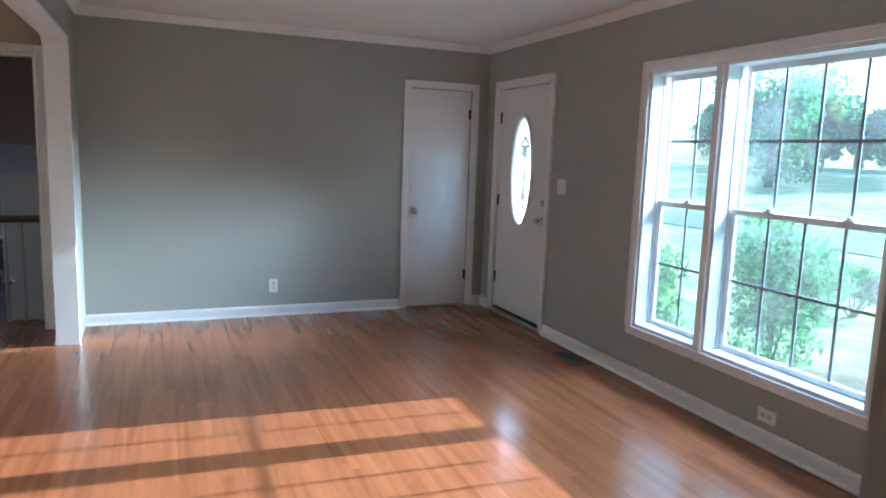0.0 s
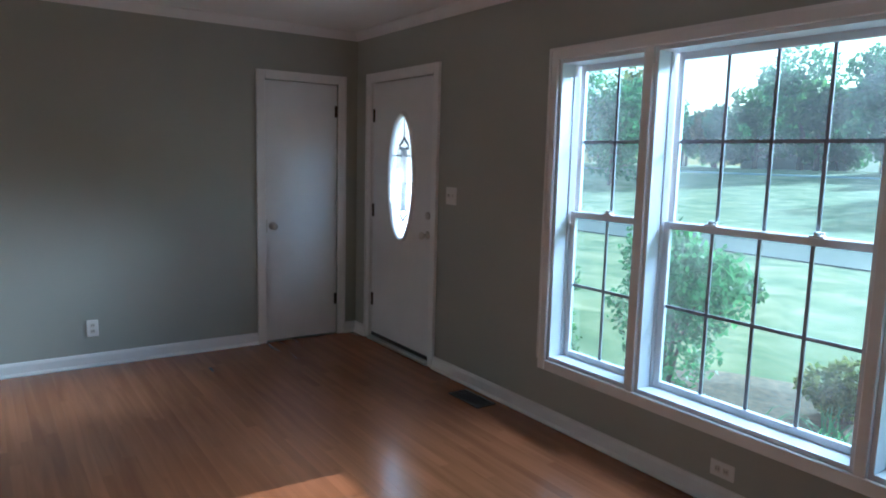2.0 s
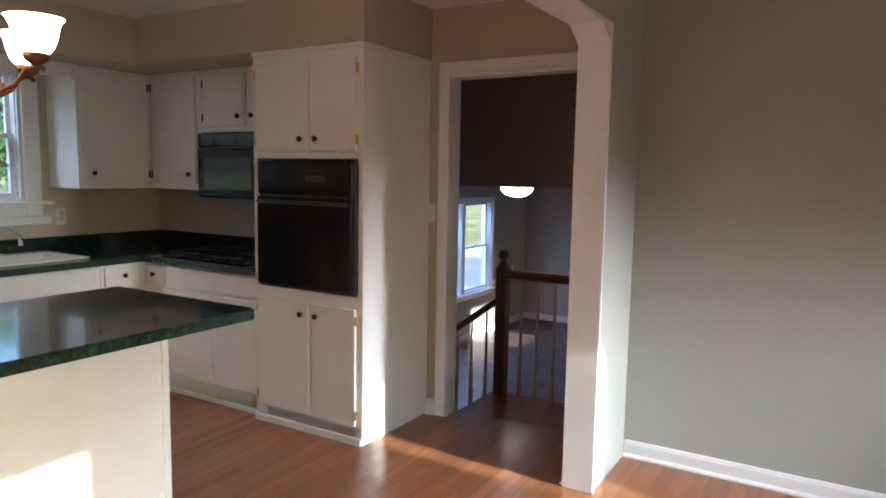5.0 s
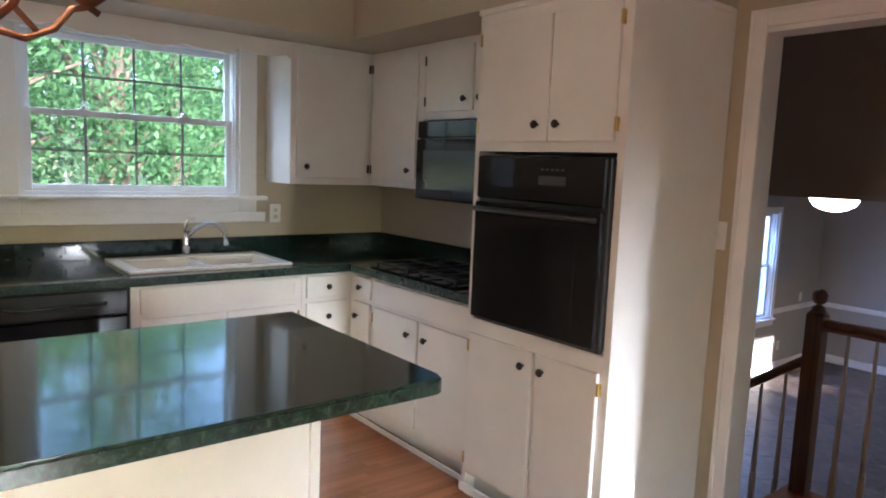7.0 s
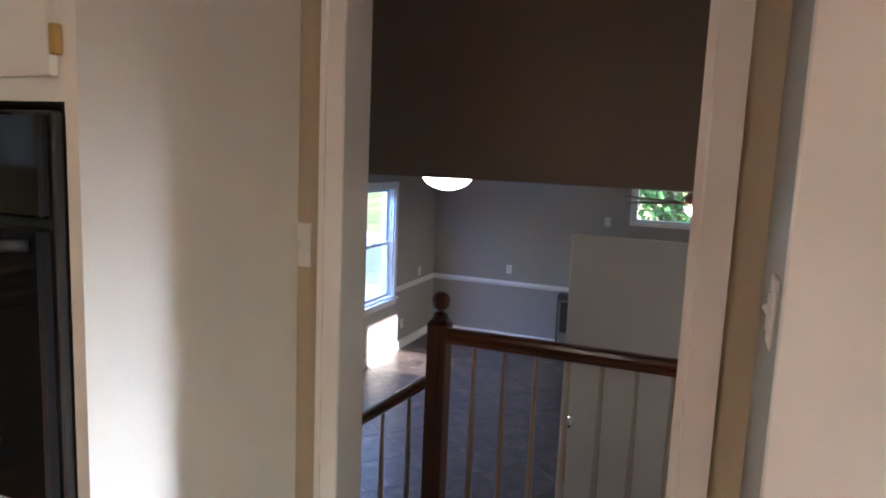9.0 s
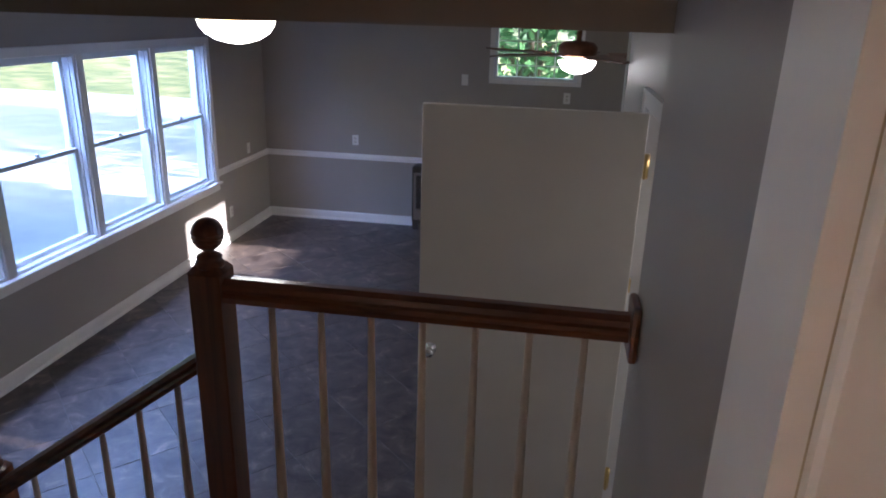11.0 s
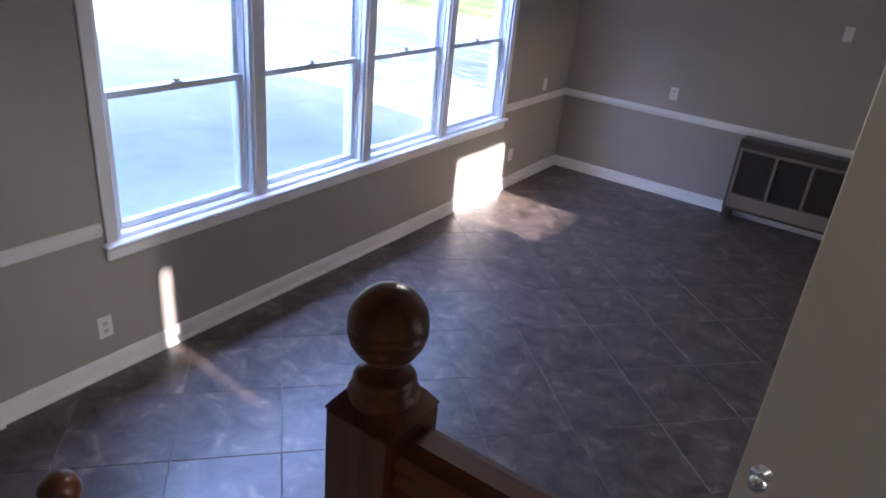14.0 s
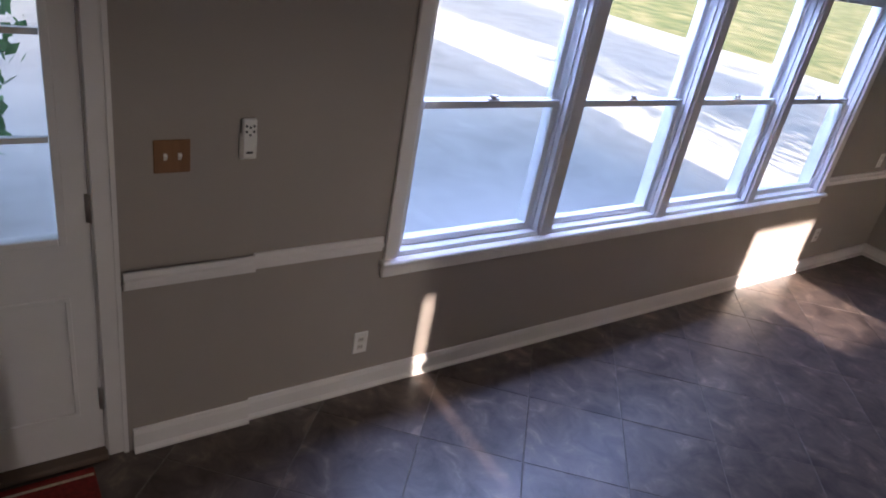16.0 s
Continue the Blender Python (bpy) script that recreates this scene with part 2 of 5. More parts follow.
RED = mat("red_mat", (0.22, 0.02, 0.015), 0.95, vary=0.25, scale=60, bump=0.6, bscale=300)
CREAM = mat("cream_stripe", (0.55, 0.45, 0.33), 0.95, vary=0.2, scale=60)
HEATER = mat("heater_enamel", (0.27, 0.215, 0.17), 0.35, 0.2, vary=0.1)
GRILLE = mat("heater_grille", (0.08, 0.066, 0.055), 0.4, 0.4)
GRASS = mottle_mat("lawn", [(0.06, 0.095, 0.022), (0.13, 0.16, 0.05), (0.25, 0.24, 0.10), (0.42, 0.36, 0.20)], 0.8, 0.95, 0.5)
ASPHALT = mat("asphalt", (0.07, 0.07, 0.072), 0.85, vary=0.15, scale=2, bump=0.4, bscale=60)
CONCRETE = mottle_mat("concrete", [(0.48, 0.47, 0.455), (0.58, 0.57, 0.55), (0.66, 0.645, 0.62)], 1.4, 0.85, 0.2)
MULCH = mottle_mat("mulch", [(0.03, 0.018, 0.010), (0.09, 0.05, 0.028), (0.16, 0.09, 0.05)], 14, 0.95, 0.8)
BARK = mat("bark", (0.10, 0.075, 0.055), 0.95, vary=0.3, scale=12, bump=0.7, bscale=40)
BRICKW = mat("far_brick", (0.26, 0.13, 0.09), 0.85, vary=0.2, scale=8)
SIDING = mat("far_siding", (0.55, 0.54, 0.50), 0.7, vary=0.05)
ROOFM = mat("shingle_roof", (0.10, 0.09, 0.085), 0.9, vary=0.2, scale=5)
FARGLASS = mat("far_window", (0.03, 0.04, 0.05), 0.1)
CARP = mat("white_car_paint", (0.75, 0.76, 0.78), 0.2, vary=0.01, coat=0.6)
PANELGREY = mat("display_grey", (0.05, 0.05, 0.055), 0.2)
TYRE = mat("rubber", (0.02, 0.02, 0.02), 0.8)


def leaf_mat(name, a, c):
    m = bpy.data.materials.new(name)
    m.use_nodes = True
    nt = m.node_tree
    b = nt.nodes["Principled BSDF"]
    geo = nt.nodes.new("ShaderNodeNewGeometry")
    r = nt.nodes.new("ShaderNodeValToRGB")
    r.color_ramp.elements[0].color, r.color_ramp.elements[1].color = (*a, 1), (*c, 1)
    nt.links.new(geo.outputs["Random Per Island"], r.inputs["Fac"])
    nt.links.new(r.outputs["Color"], b.inputs["Base Color"])
    b.inputs["Roughness"].default_value = 0.55
    tl = nt.nodes.new("ShaderNodeBsdfTranslucent")
    nt.links.new(r.outputs["Color"], tl.inputs["Color"])
    mx = nt.nodes.new("ShaderNodeMixShader")
    mx.inputs[0].default_value = 0.68
    nt.links.new(b.outputs[0], mx.inputs[1])
    nt.links.new(tl.outputs[0], mx.inputs[2])
    nt.links.new(mx.outputs[0], nt.nodes["Material Output"].inputs[0])
    return m


LEAF = leaf_mat("leaves", (0.045, 0.115, 0.04), (0.15, 0.30, 0.12))
LEAFD = leaf_mat("dark_leaves", (0.04, 0.10, 0.03), (0.13, 0.24, 0.07))
LEAFY = leaf_mat("yellow_green_leaves", (0.07, 0.10, 0.02), (0.24, 0.24, 0.07))


# ---- building helpers ----
def box(bm, x0, x1, y0, y1, z0, z1, bevel=0.0, seg=1):
    vs = [bm.verts.new((x, y, z)) for z in (z0, z1) for x, y in ((x0, y0), (x1, y0), (x1, y1), (x0, y1))]
    fs = [bm.faces.new([vs[i] for i in q]) for q in ((3, 2, 1, 0), (4, 5, 6, 7), (0, 1, 5, 4), (1, 2, 6, 5), (2, 3, 7, 6), (3, 0, 4, 7))]
    if bevel:
        es = list({e for f in fs for e in f.edges})
        bmesh.ops.bevel(bm, geom=es, offset=bevel, segments=seg, affect="EDGES", profile=0.6)
    return bm


def boxes(*rows, bevel=0.0, seg=1):
    bm = bmesh.new()
    for r in rows:
        box(bm, *r, bevel=bevel, seg=seg)
    return bm


def lathe(bm, prof, cx=0.0, cy=0.0, cz=0.0, n=20, axis="z"):
    """Turn a profile of (radius, height) round an axis."""
    rings = []
    for r, h in prof:
        ring = []
        for i in range(n):
            a = 2 * math.pi * i / n
            p = (r * math.cos(a), r * math.sin(a), h)
            if axis == "y":
                p = (p[0], p[2], p[1])
            elif axis == "x":
                p = (p[2], p[0], p[1])
            ring.append(bm.verts.new((cx + p[0], cy + p[1], cz + p[2])))
        rings.append(ring)
    for a, b in zip(rings, rings[1:]):
        for i in range(n):
            bm.faces.new((a[i], a[(i + 1) % n], b[(i + 1) % n], b[i]))
    for ring in (rings[0], rings[-1]):
        bm.faces.new(ring)
    bmesh.ops.recalc_face_normals(bm, faces=bm.faces)
    for f in bm.faces:
        f.smooth = len(f.verts) == 4
    return bm


def tube(bm, pts, r, n=8):
    """A round tube along points."""
    pts = [Vector(p) for p in pts]
    rings = []
    for i, p in enumerate(pts):
        d = (pts[min(i + 1, len(pts) - 1)] - pts[max(i - 1, 0)]).normalized()
        side = d.cross(Vector((0, 0, 1)))
        if side.length < 0.05:
            side = d.cross(Vector((1, 0, 0)))
        side.normalize()
        up = side.cross(d)
        rr = r[i] if isinstance(r, (list, tuple)) else r
        rings.append([bm.verts.new(p + rr * (side * math.cos(2 * math.pi * k / n) + up * math.sin(2 * math.pi * k / n))) for k in range(n)])
    for a, b in zip(rings, rings[1:]):
        for k in range(n):
            f = bm.faces.new((a[k], a[(k + 1) % n], b[(k + 1) % n], b[k]))
            f.smooth = True
    bm.faces.new(rings[0])
    bm.faces.new(rings[-1])
    bmesh.ops.recalc_face_normals(bm, faces=bm.faces)
    return bm


def prism(bm, outline, x0, x1, axis="x"):
    """Sweep a closed outline of (a, z) along an axis."""
    def at(s, a, z):
        return (s, a, z) if axis == "x" else (a, s, z)
    n = len(outline)
    A = [bm.verts.new(at(x0, *p)) for p in outline]
    B = [bm.verts.new(at(x1, *p)) for p in outline]
    for i in range(n):
        bm.faces.new((A[i], A[(i + 1) % n], B[(i + 1) % n], B[i]))
    bm.faces.new(A)
    bm.faces.new(B)
    bmesh.ops.recalc_face_normals(bm, faces=bm.faces)
    return bm


def link(name, bm, material):
    me = bpy.data.meshes.new(name)
    bm.to_mesh(me)
    bm.free()
    me.materials.append(material)
    return new(name, me)


def part(name, bm, material, parent, label=""):
    ob = link(name, bm, material)
    ob.parent = parent
    return tagged(ob, label)


def thing(name, m, label, category, group="", kind=""):
    ob = new(name)
    ob.empty_display_size = 0.1
    ob.matrix_basis = m
    return tagged(ob, label, category, group, kind)


def struct(name, bm, material, label, category):
    return tagged(link(name, bm, material), label, category, kind="structure")


def holed(axis, c0, c1, a0, a1, z0, z1, holes):
    """A wall slab between c0 and c1 across its thickness, a0 to a1 along it, with rectangular holes (a0, a1, z0, z1)."""
    bm = bmesh.new()
    aa = sorted({a0, a1, *[h[0] for h in holes], *[h[1] for h in holes]})
    for p, q in zip(aa, aa[1:]):
        cuts = sorted((h[2], h[3]) for h in holes if h[0] <= p and h[1] >= q)
        z = z0
        for lo, hi in cuts + [(z1, z1)]:
            if lo > z + 1e-6:
                box(bm, *((c0, c1, p, q) if axis == "x" else (p, q, c0, c1)), z, lo)
            z = max(z, hi)
    bmesh.ops.remove_doubles(bm, verts=bm.verts, dist=1e-5)
    # drop the inner faces where two blocks meet
    seen = {}
    for f in bm.faces:
        seen.setdefault(tuple(sorted(v.index for v in f.verts)), []).append(f)
    bmesh.ops.delete(bm, geom=[f for g in seen.values() if len(g) > 1 for f in g], context="FACES_ONLY")
    return bm


EAST = -90   # a thing on the front wall: local x runs to world -y, local y outwards
WEST = 90
NORTH = 0


def wall_pose(side, along, z):
    if side == EAST:
        return pose(XE, along, z, 0, 0, -90)
    if side == WEST:
        return pose(XW, along, z, 0, 0, 90)
    return pose(along, YD, z)


def profile_board(bm, length_axis, a0, a1, outline):
    prism(bm, outline, a0, a1, length_axis)


# ---- shell ----
WA, WB, WC = (3.225, 3.80), (2.155, 3.178), (1.53, 2.11)     # front window lights
WZ0, WZ1 = 0.365, 2.01
YS = -2.4
struct("wall_front", holed("x", XE, XE + 0.16, YS, YL + 0.12, -0.9, ZC + 0.25,
       [(1.53, 3.80, WZ0, WZ1), (5.00, 5.88, 0.03, 2.04)]), GREIGE, "greige painted front wall with a triple window", "wall")
struct("wall_living_end", holed("y", YL, YL + 0.12, -0.66, XE, -0.9, ZC + 0.25, [(2.02, 2.625, 0.0, 2.03)]),
       GREIGE, "plain greige painted wall with a closet door", "wall")
struct("wall_kitchen_end", holed("y", YK, YK + 0.12, XW - 0.16, -0.66, ZD - 0.2, ZC + 0.25, [(-1.775, -0.92, -0.19, 2.07)]),
       BEIGE, "tan painted kitchen wall with the stair doorway", "wall")
struct("wall_stub", boxes((-0.79, -0.655, 5.615, YK, 0, ZC + 0.1)), GREIGE, "short greige wall stub beside the kitchen opening", "wall")
struct("wall_header", boxes((-0.79, -0.655, YS, 5.615, 2.16, ZC + 0.1)), GREIGE, "greige header over the wide kitchen opening", "wall")
bm = boxes((-0.80, -0.645, 5.594, 5.612, 0.0, 2.14), bevel=0.003)
box(bm, -0.80, -0.645, YS, 5.612, 2.14, 2.158)
bm2 = bmesh.new()
prism(bm2, [(5.612, 2.14), (5.594, 2.07), (5.47, 2.14)], -0.797, -0.648)
struct("trim_opening", bm, WHITE, "white boards casing the kitchen opening", "trim")
struct("trim_opening_corner", bm2, WHITE, "white angled corner of the cased opening", "trim")
struct("wall_partition", boxes((0.66, XE, 0.56, 0.70, 0, ZC + 0.1)), GREIGE, "greige partition wall ending beside the entry", "wall")
struct("wall_south", boxes((XW - 0.16, XE + 0.16, YS - 0.15, YS, -0.9, ZC + 0.25)), GREIGE, "plain greige wall closing the house", "wall")
struct("wall_rear_kitchen", holed("x", XW - 0.16, XW, YS, YK, -1.3, ZC + 0.25, [(3.93, 5.07, 1.26, 2.12)]),
       BEIGE, "tan painted rear kitchen wall with a window", "wall")
DWY0, DWY1, DWZ0, DWZ1 = 8.39, 11.98, -0.25, 1.09
struct("wall_rear_stair", boxes((XW - 0.16, XW, YK + 0.12, 7.40, 1.6, ZC + 0.2)), GREY, "grey painted wall high above the stair", "wall")
struct("wall_rear_den", holed("x", XW - 0.16, XW, YK + 0.12, YD + 0.16, -1.3, 1.6,
       [(DWY0, DWY1, DWZ0, DWZ1), (6.36, 7.20, ZD, 1.09)]), GREY, "grey painted den wall with four windows and a door", "wall")
struct("wall_den_jog", boxes((XW, XW + 0.02, 7.27, 7.745, ZD, -0.19)), GREY, "slightly proud grey wall panel below the chair rail", "wall")
# Never in view; added to stop light leaking into the lower rooms.
struct("wall_den_far_upper", boxes((-0.72, XE, YD, YD + 0.16, 1.6, 2.33)), GREY, "unseen upper wall beyond the den, closing off stray light", "wall")
struct("wall_den_far", holed("y", YD, YD + 0.16, XW, XE, -1.3, 1.6, [(-1.80, -0.91, 0.77, 1.33)]), GREY,
       "grey painted far den wall with a high window", "wall")
struct("wall_den_inner", holed("x", XD, XD + 0.12, 7.30, 9.75, ZD, 2.33, [(7.66, 8.625, ZD, 1.09)]), GREY, "grey painted den wall with a doorway", "wall")
struct("wall_den_header", boxes((XD, XD + 0.12, 9.75, YD, 1.36, 2.33)), GREY, "grey header above the wide den opening", "wall")
struct("trim_den_corner", boxes((XD - 0.012, XD + 0.132, 9.75, 9.766, ZD, 1.36), bevel=0.003), WHITE, "white board casing the end of the den wall", "trim")
struct("wall_landing", boxes((-0.86, -0.72, YK + 0.12, 7.30, ZD, ZC + 0.1)), GREY, "grey painted wall beside the stair landing", "wall")
# Painted darker than the grey walls to hold the shade up there.
struct("wall_stair_drop", boxes((XW, -0.86, 7.28, 7.40, ZDC, ZC + 0.1)), DROP_SHADE, "drop wall above the stair rail, painted darker for its shade", "wall")
struct("wall_hall_far", boxes((XD + 0.12, XE, 8.64, 8.74, ZD, 2.33)), DOORW, "white painted passage wall seen through the doorway", "wall")
struct("wall_hall_near", boxes((XD + 0.12, XE, 7.41, 7.50, ZD, 2.33)), DOORW, "white painted passage wall", "wall")
# Unseen wall; its slots are cut to throw the den's sun streaks.
struct("wall_front_lower", holed("x", XE, XE + 0.16, YL + 0.12, YD + 0.16, -1.3, 2.33,
       [(8.205, 8.24, 1.02, 1.75), (8.42, 8.60, 1.02, 1.75), (10.97, 11.75, 1.02, 1.75)]), GREY, "unseen front wall of the lower rooms, slotted to shape sun streaks", "wall")
struct("ceiling_living", boxes((-0.655, XE, YS, YL, ZC, ZC + 0.1)), CEIL, "flat off-white living room ceiling", "ceiling")
struct("ceiling_kitchen", boxes((XW, -0.79, YS, YK, ZC, ZC + 0.1)), CEIL, "flat off-white kitchen ceiling", "ceiling")
struct("ceiling_stair", boxes((XW, -0.86, YK + 0.12, 7.28, ZC, ZC + 0.1)), CEIL, "flat off-white ceiling over the stair", "ceiling")
struct("ceiling_den", boxes((XW, XD, 7.40, YD, ZDC, ZDC + 0.1)), CEIL, "flat off-white den ceiling", "ceiling")
# Unseen, set higher than the den ceiling so the sun beam passes.
struct("ceiling_lower_rooms", boxes((XD + 0.12, XE, 8.74, YD, ZDC + 0.6, ZDC + 0.7)), CEIL, "unseen ceiling beyond the den, raised to let the sun beam under", "ceiling")
# Out of view; added so the house throws its shadow on the patio.
bm = bmesh.new()
prism(bm, [(-5.0, 2.76), (-5.0, 2.66), (XE + 0.25, 2.66), (XE + 0.25, 2.76), (-0.8, 3.7)], YS - 0.6, 7.40, "y")
struct("roof", bm, ROOFM, "unseen gable roof, added to cast the house shadow", "roof")
# Also unseen, kept low to shorten the shadow behind the den.
bm = bmesh.new()
prism(bm, [(-4.66, 1.64), (-0.72, 2.34), (XE + 0.25, 2.34), (XE + 0.25, 2.44), (-0.72, 2.44), (-4.66, 1.74)], 7.402, YD + 0.4, "y")
struct("roof_den", bm, ROOFM, "unseen low roof over the den, shortening the patio shadow", "roof")

# soffit over the kitchen cabinets
struct("wall_soffit", boxes((-3.76, -1.895, 5.45, YK, 2.16, ZC), (XW, -3.76, 5.45, YK, 2.16, ZC), (XW, -3.76, YS, 5.45, 2.16, ZC)),
       BEIGE, "tan painted soffit above the kitchen cabinets", "soffit")

# floors under the boards and tiles
struct("floor", boxes((XW, XE, YS, YK, -0.12, -0.012), (-0.66, XE, YK, YL, -0.12, -0.012), (-1.775, -0.92, YK, YK + 0.12, -0.12, -0.012)),
       SUBFLOOR, "varnished oak strip floor", "floor")
struct("floor_den", boxes((XW, XE, YK + 0.12, YD, ZD - 0.15, ZD - 0.002)), GROUT, "dark slate-look tile floor laid diagonally", "floor")


# ---- trim ----
def base_profile(side):
    # side +1: board grows towards +
    return [(0, 0), (side * 0.028, 0), (side * 0.028, 0.012), (side * 0.016, 0.03), (side * 0.015, 0.10), (side * 0.008, 0.125), (0, 0.128)]


def baseboard(axis, at, a0, a1, side, z=0.0, name="baseboard", hi=0.7):
    bm = bmesh.new()
    prism(bm, [(at + p, z + q * hi) for p, q in base_profile(side)], a0, a1, axis)
    return struct(name, bm, WHITE, "white painted baseboard with a shoe moulding", "baseboard")


baseboard("x", YL, -0.655, 1.955, -1)
baseboard("x", YL, 2.69, XE, -1)
baseboard("y", XE, 0.70, 4.93, -1)
baseboard("y", XE, 5.95, YL, -1)
baseboard("x", 0.70, 0.66, XE, 1)
baseboard("x", YK, -1.89, -1.83, -1)
baseboard("y", -0.79, 5.615, YK, -1)
baseboard("y", XW + 0.02, 7.29, 7.745, 1, ZD, hi=0.85)
baseboard("y", XW, 7.745, YD, 1, ZD, hi=0.8)
baseboard("x", YD, XW, XE, -1, ZD, hi=0.8)
baseboard("y", XD, 8.72, 9.75, -1, ZD)


def crown(axis, at, a0, a1, side):
    bm = bmesh.new()
    prism(bm, [(at, ZC - 0.065), (at + side * 0.012, ZC - 0.065), (at + side * 0.02, ZC - 0.05), (at + side * 0.045, ZC - 0.018),
               (at + side * 0.055, ZC - 0.012), (at + side * 0.055, ZC), (at, ZC)], a0, a1, axis)
    struct("trim_crown", bm, WHITE, "white crown moulding at the living room ceiling", "trim")


crown("x", YL, -0.655, XE, -1)
crown("y", XE, 0.70, YL, -1)
crown("y", -0.655, 0.70, YL, 1)


def chair_rail(axis, at, a0, a1, side):
    z = -0.205
    bm = bmesh.new()
    prism(bm, [(at, z), (at + side * 0.012, z), (at + side * 0.016, z + 0.018), (at + side * 0.026, z + 0.026), (at + side * 0.026, z + 0.04),
               (at + side * 0.016, z + 0.048), (at + side * 0.012, z + 0.066), (at, z + 0.066)], a0, a1, axis)
    struct("trim_chair_rail", bm, WHITE, "white moulded chair rail on the grey den wall", "trim")


chair_rail("y", XW + 0.02, 7.28, 7.745, 1)
chair_rail("y", XW, 7.745, 8.31, 1)
chair_rail("y", XW, 12.05, YD, 1)
chair_rail("x", YD, XW, XE, -1)


def casing(parent, u0, u1, z0, z1, w=0.07, sill=False, t=0.018, y=0.0, name="casing"):
    """Flat-and-bead casing round an opening in local x and z, proud of the wall towards -y."""
    def board(a, b, c, d):
        bm = boxes((a, b, y - t, y, c, d), bevel=0.004)
        return bm
    part(name, board(u0 - w, u0, z0 - (w if sill else 0), z1 + w), WHITE, parent)
    part(name, board(u1, u1 + w, z0 - (w if sill else 0), z1 + w), WHITE, parent)
    part(name, board(u0, u1, z1, z1 + w), WHITE, parent)
    if sill:
        part(name, board(u0, u1, z0 - w, z0), WHITE, parent)
    # raised outer bead
    part("casing_bead", boxes((u0 - w - 0.002, u0 - w + 0.014, y - t - 0.006, y - 0.001, z0, z1 + w + 0.002), (u1 + w - 0.014, u1 + w + 0.002, y - t - 0.006, y - 0.001, z0, z1 + w + 0.002),
                              (u0 - w + 0.014, u1 + w - 0.014, y - t - 0.006, y - 0.001, z1 + w - 0.012, z1 + w + 0.002)), WHITE, parent)


def sash_light(parent, u0, u1, z0, z1, cols, rows, depth=0.09, inner=True, lock=2, muntin=0.016, gm=None):
    """A double-hung pair of sashes with grilles in local coordinates; y runs outwards."""
    zm = (z0 + z1) / 2
    part("jamb", boxes((u0, u0 + 0.02, 0.0, 0.155, z0, z1), (u1 - 0.02, u1, 0.0, 0.155, z0, z1), (u0 + 0.02, u1 - 0.02, 0.0, 0.155, z1 - 0.02, z1), (u0 + 0.02, u1 - 0.02, 0.0, 0.155, z0, z0 + 0.02)), VINYL, parent)
    part("track", boxes((u0 + 0.02, u0 + 0.028, depth - 0.03, depth - 0.012, z0 + 0.02, z1 - 0.02), (u1 - 0.028, u1 - 0.02, depth - 0.03, depth - 0.012, z0 + 0.02, z1 - 0.02),
                         (u0 + 0.02, u0 + 0.034, depth + 0.017, depth + 0.023, z0 + 0.02, zm - 0.03), (u1 - 0.034, u1 - 0.02, depth + 0.017, depth + 0.023, z0 + 0.02, zm - 0.03)), VINYL, parent)
    for name, a, b, y in (("lower_sash", z0 + 0.02, zm + 0.016, depth), ("upper_sash", zm - 0.016, z1 - 0.02, depth + 0.026)):
        f, x0, x1 = 0.034, u0 + 0.028, u1 - 0.028
        s = part(name, boxes((x0, x0 + f, y - 0.012, y + 0.012, a, b), (x1 - f, x1, y - 0.012, y + 0.012, a, b),
                             (x0 + f, x1 - f, y - 0.012, y + 0.012, a, a + f), (x0 + f, x1 - f, y - 0.012, y + 0.012, b - f, b), bevel=0.003), VINYL, parent)
        gx0, gx1, gz0, gz1 = x0 + f, x1 - f, a + f, b - f
        pane = part("pane", boxes((gx0, gx1, y - 0.002, y + 0.002, gz0, gz1)), gm or GLASS, s)
        pane.visible_shadow = False
        for i in range(1, cols):
            x = gx0 + (gx1 - gx0) * i / cols
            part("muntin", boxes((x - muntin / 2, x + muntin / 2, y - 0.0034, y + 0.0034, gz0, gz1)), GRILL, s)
        for i in range(1, rows):
            z = gz0 + (gz1 - gz0) * i / rows
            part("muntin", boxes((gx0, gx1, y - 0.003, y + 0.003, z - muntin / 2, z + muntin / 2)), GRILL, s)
    for k in range(lock):
        x = u0 + (u1 - u0) * ((k + 1) / (lock + 1) if lock < 2 else (0.27 if k == 0 else 0.73))
        bm = boxes((x - 0.03, x + 0.03, depth - 0.012, depth + 0.012, zm + 0.0165, zm + 0.024), bevel=0.003)
        lathe(bm, [(0.014, 0), (0.014, 0.012), (0.006, 0.016)], x, depth, zm + 0.024, 10)
        box(bm, x, x + 0.028, depth - 0.006, depth + 0.004, zm + 0.03, zm + 0.037, 0.002)
        part("sash_lock", bm, VINYL if inner else NICKEL, parent, "" if inner else "dark metal sash lock")


# front triple window
w = thing("window_1", wall_pose(EAST, 2.67, 0), "white triple double-hung window with grilles", "window", kind="structure")
U = lambda y: 2.67 - y
sash_light(w, U(WA[1]), U(WA[0]), WZ0, WZ1, 2, 2, lock=1, gm=DUSTY, depth=0.115)
sash_light(w, U(WB[1]), U(WB[0]), WZ0, WZ1, 4, 2, lock=2, gm=DUSTY, depth=0.115)
sash_light(w, U(WC[1]), U(WC[0]), WZ0, WZ1, 2, 2, lock=1, gm=DUSTY, depth=0.115)
for a, b in ((3.178, 3.225), (2.11, 2.155)):
    part("mullion", boxes((U(b), U(a), -0.018, 0.14, WZ0, WZ1), bevel=0.003), WHITE, w)
casing(w, U(3.80), U(1.53), WZ0, WZ1, w=0.06, sill=True)


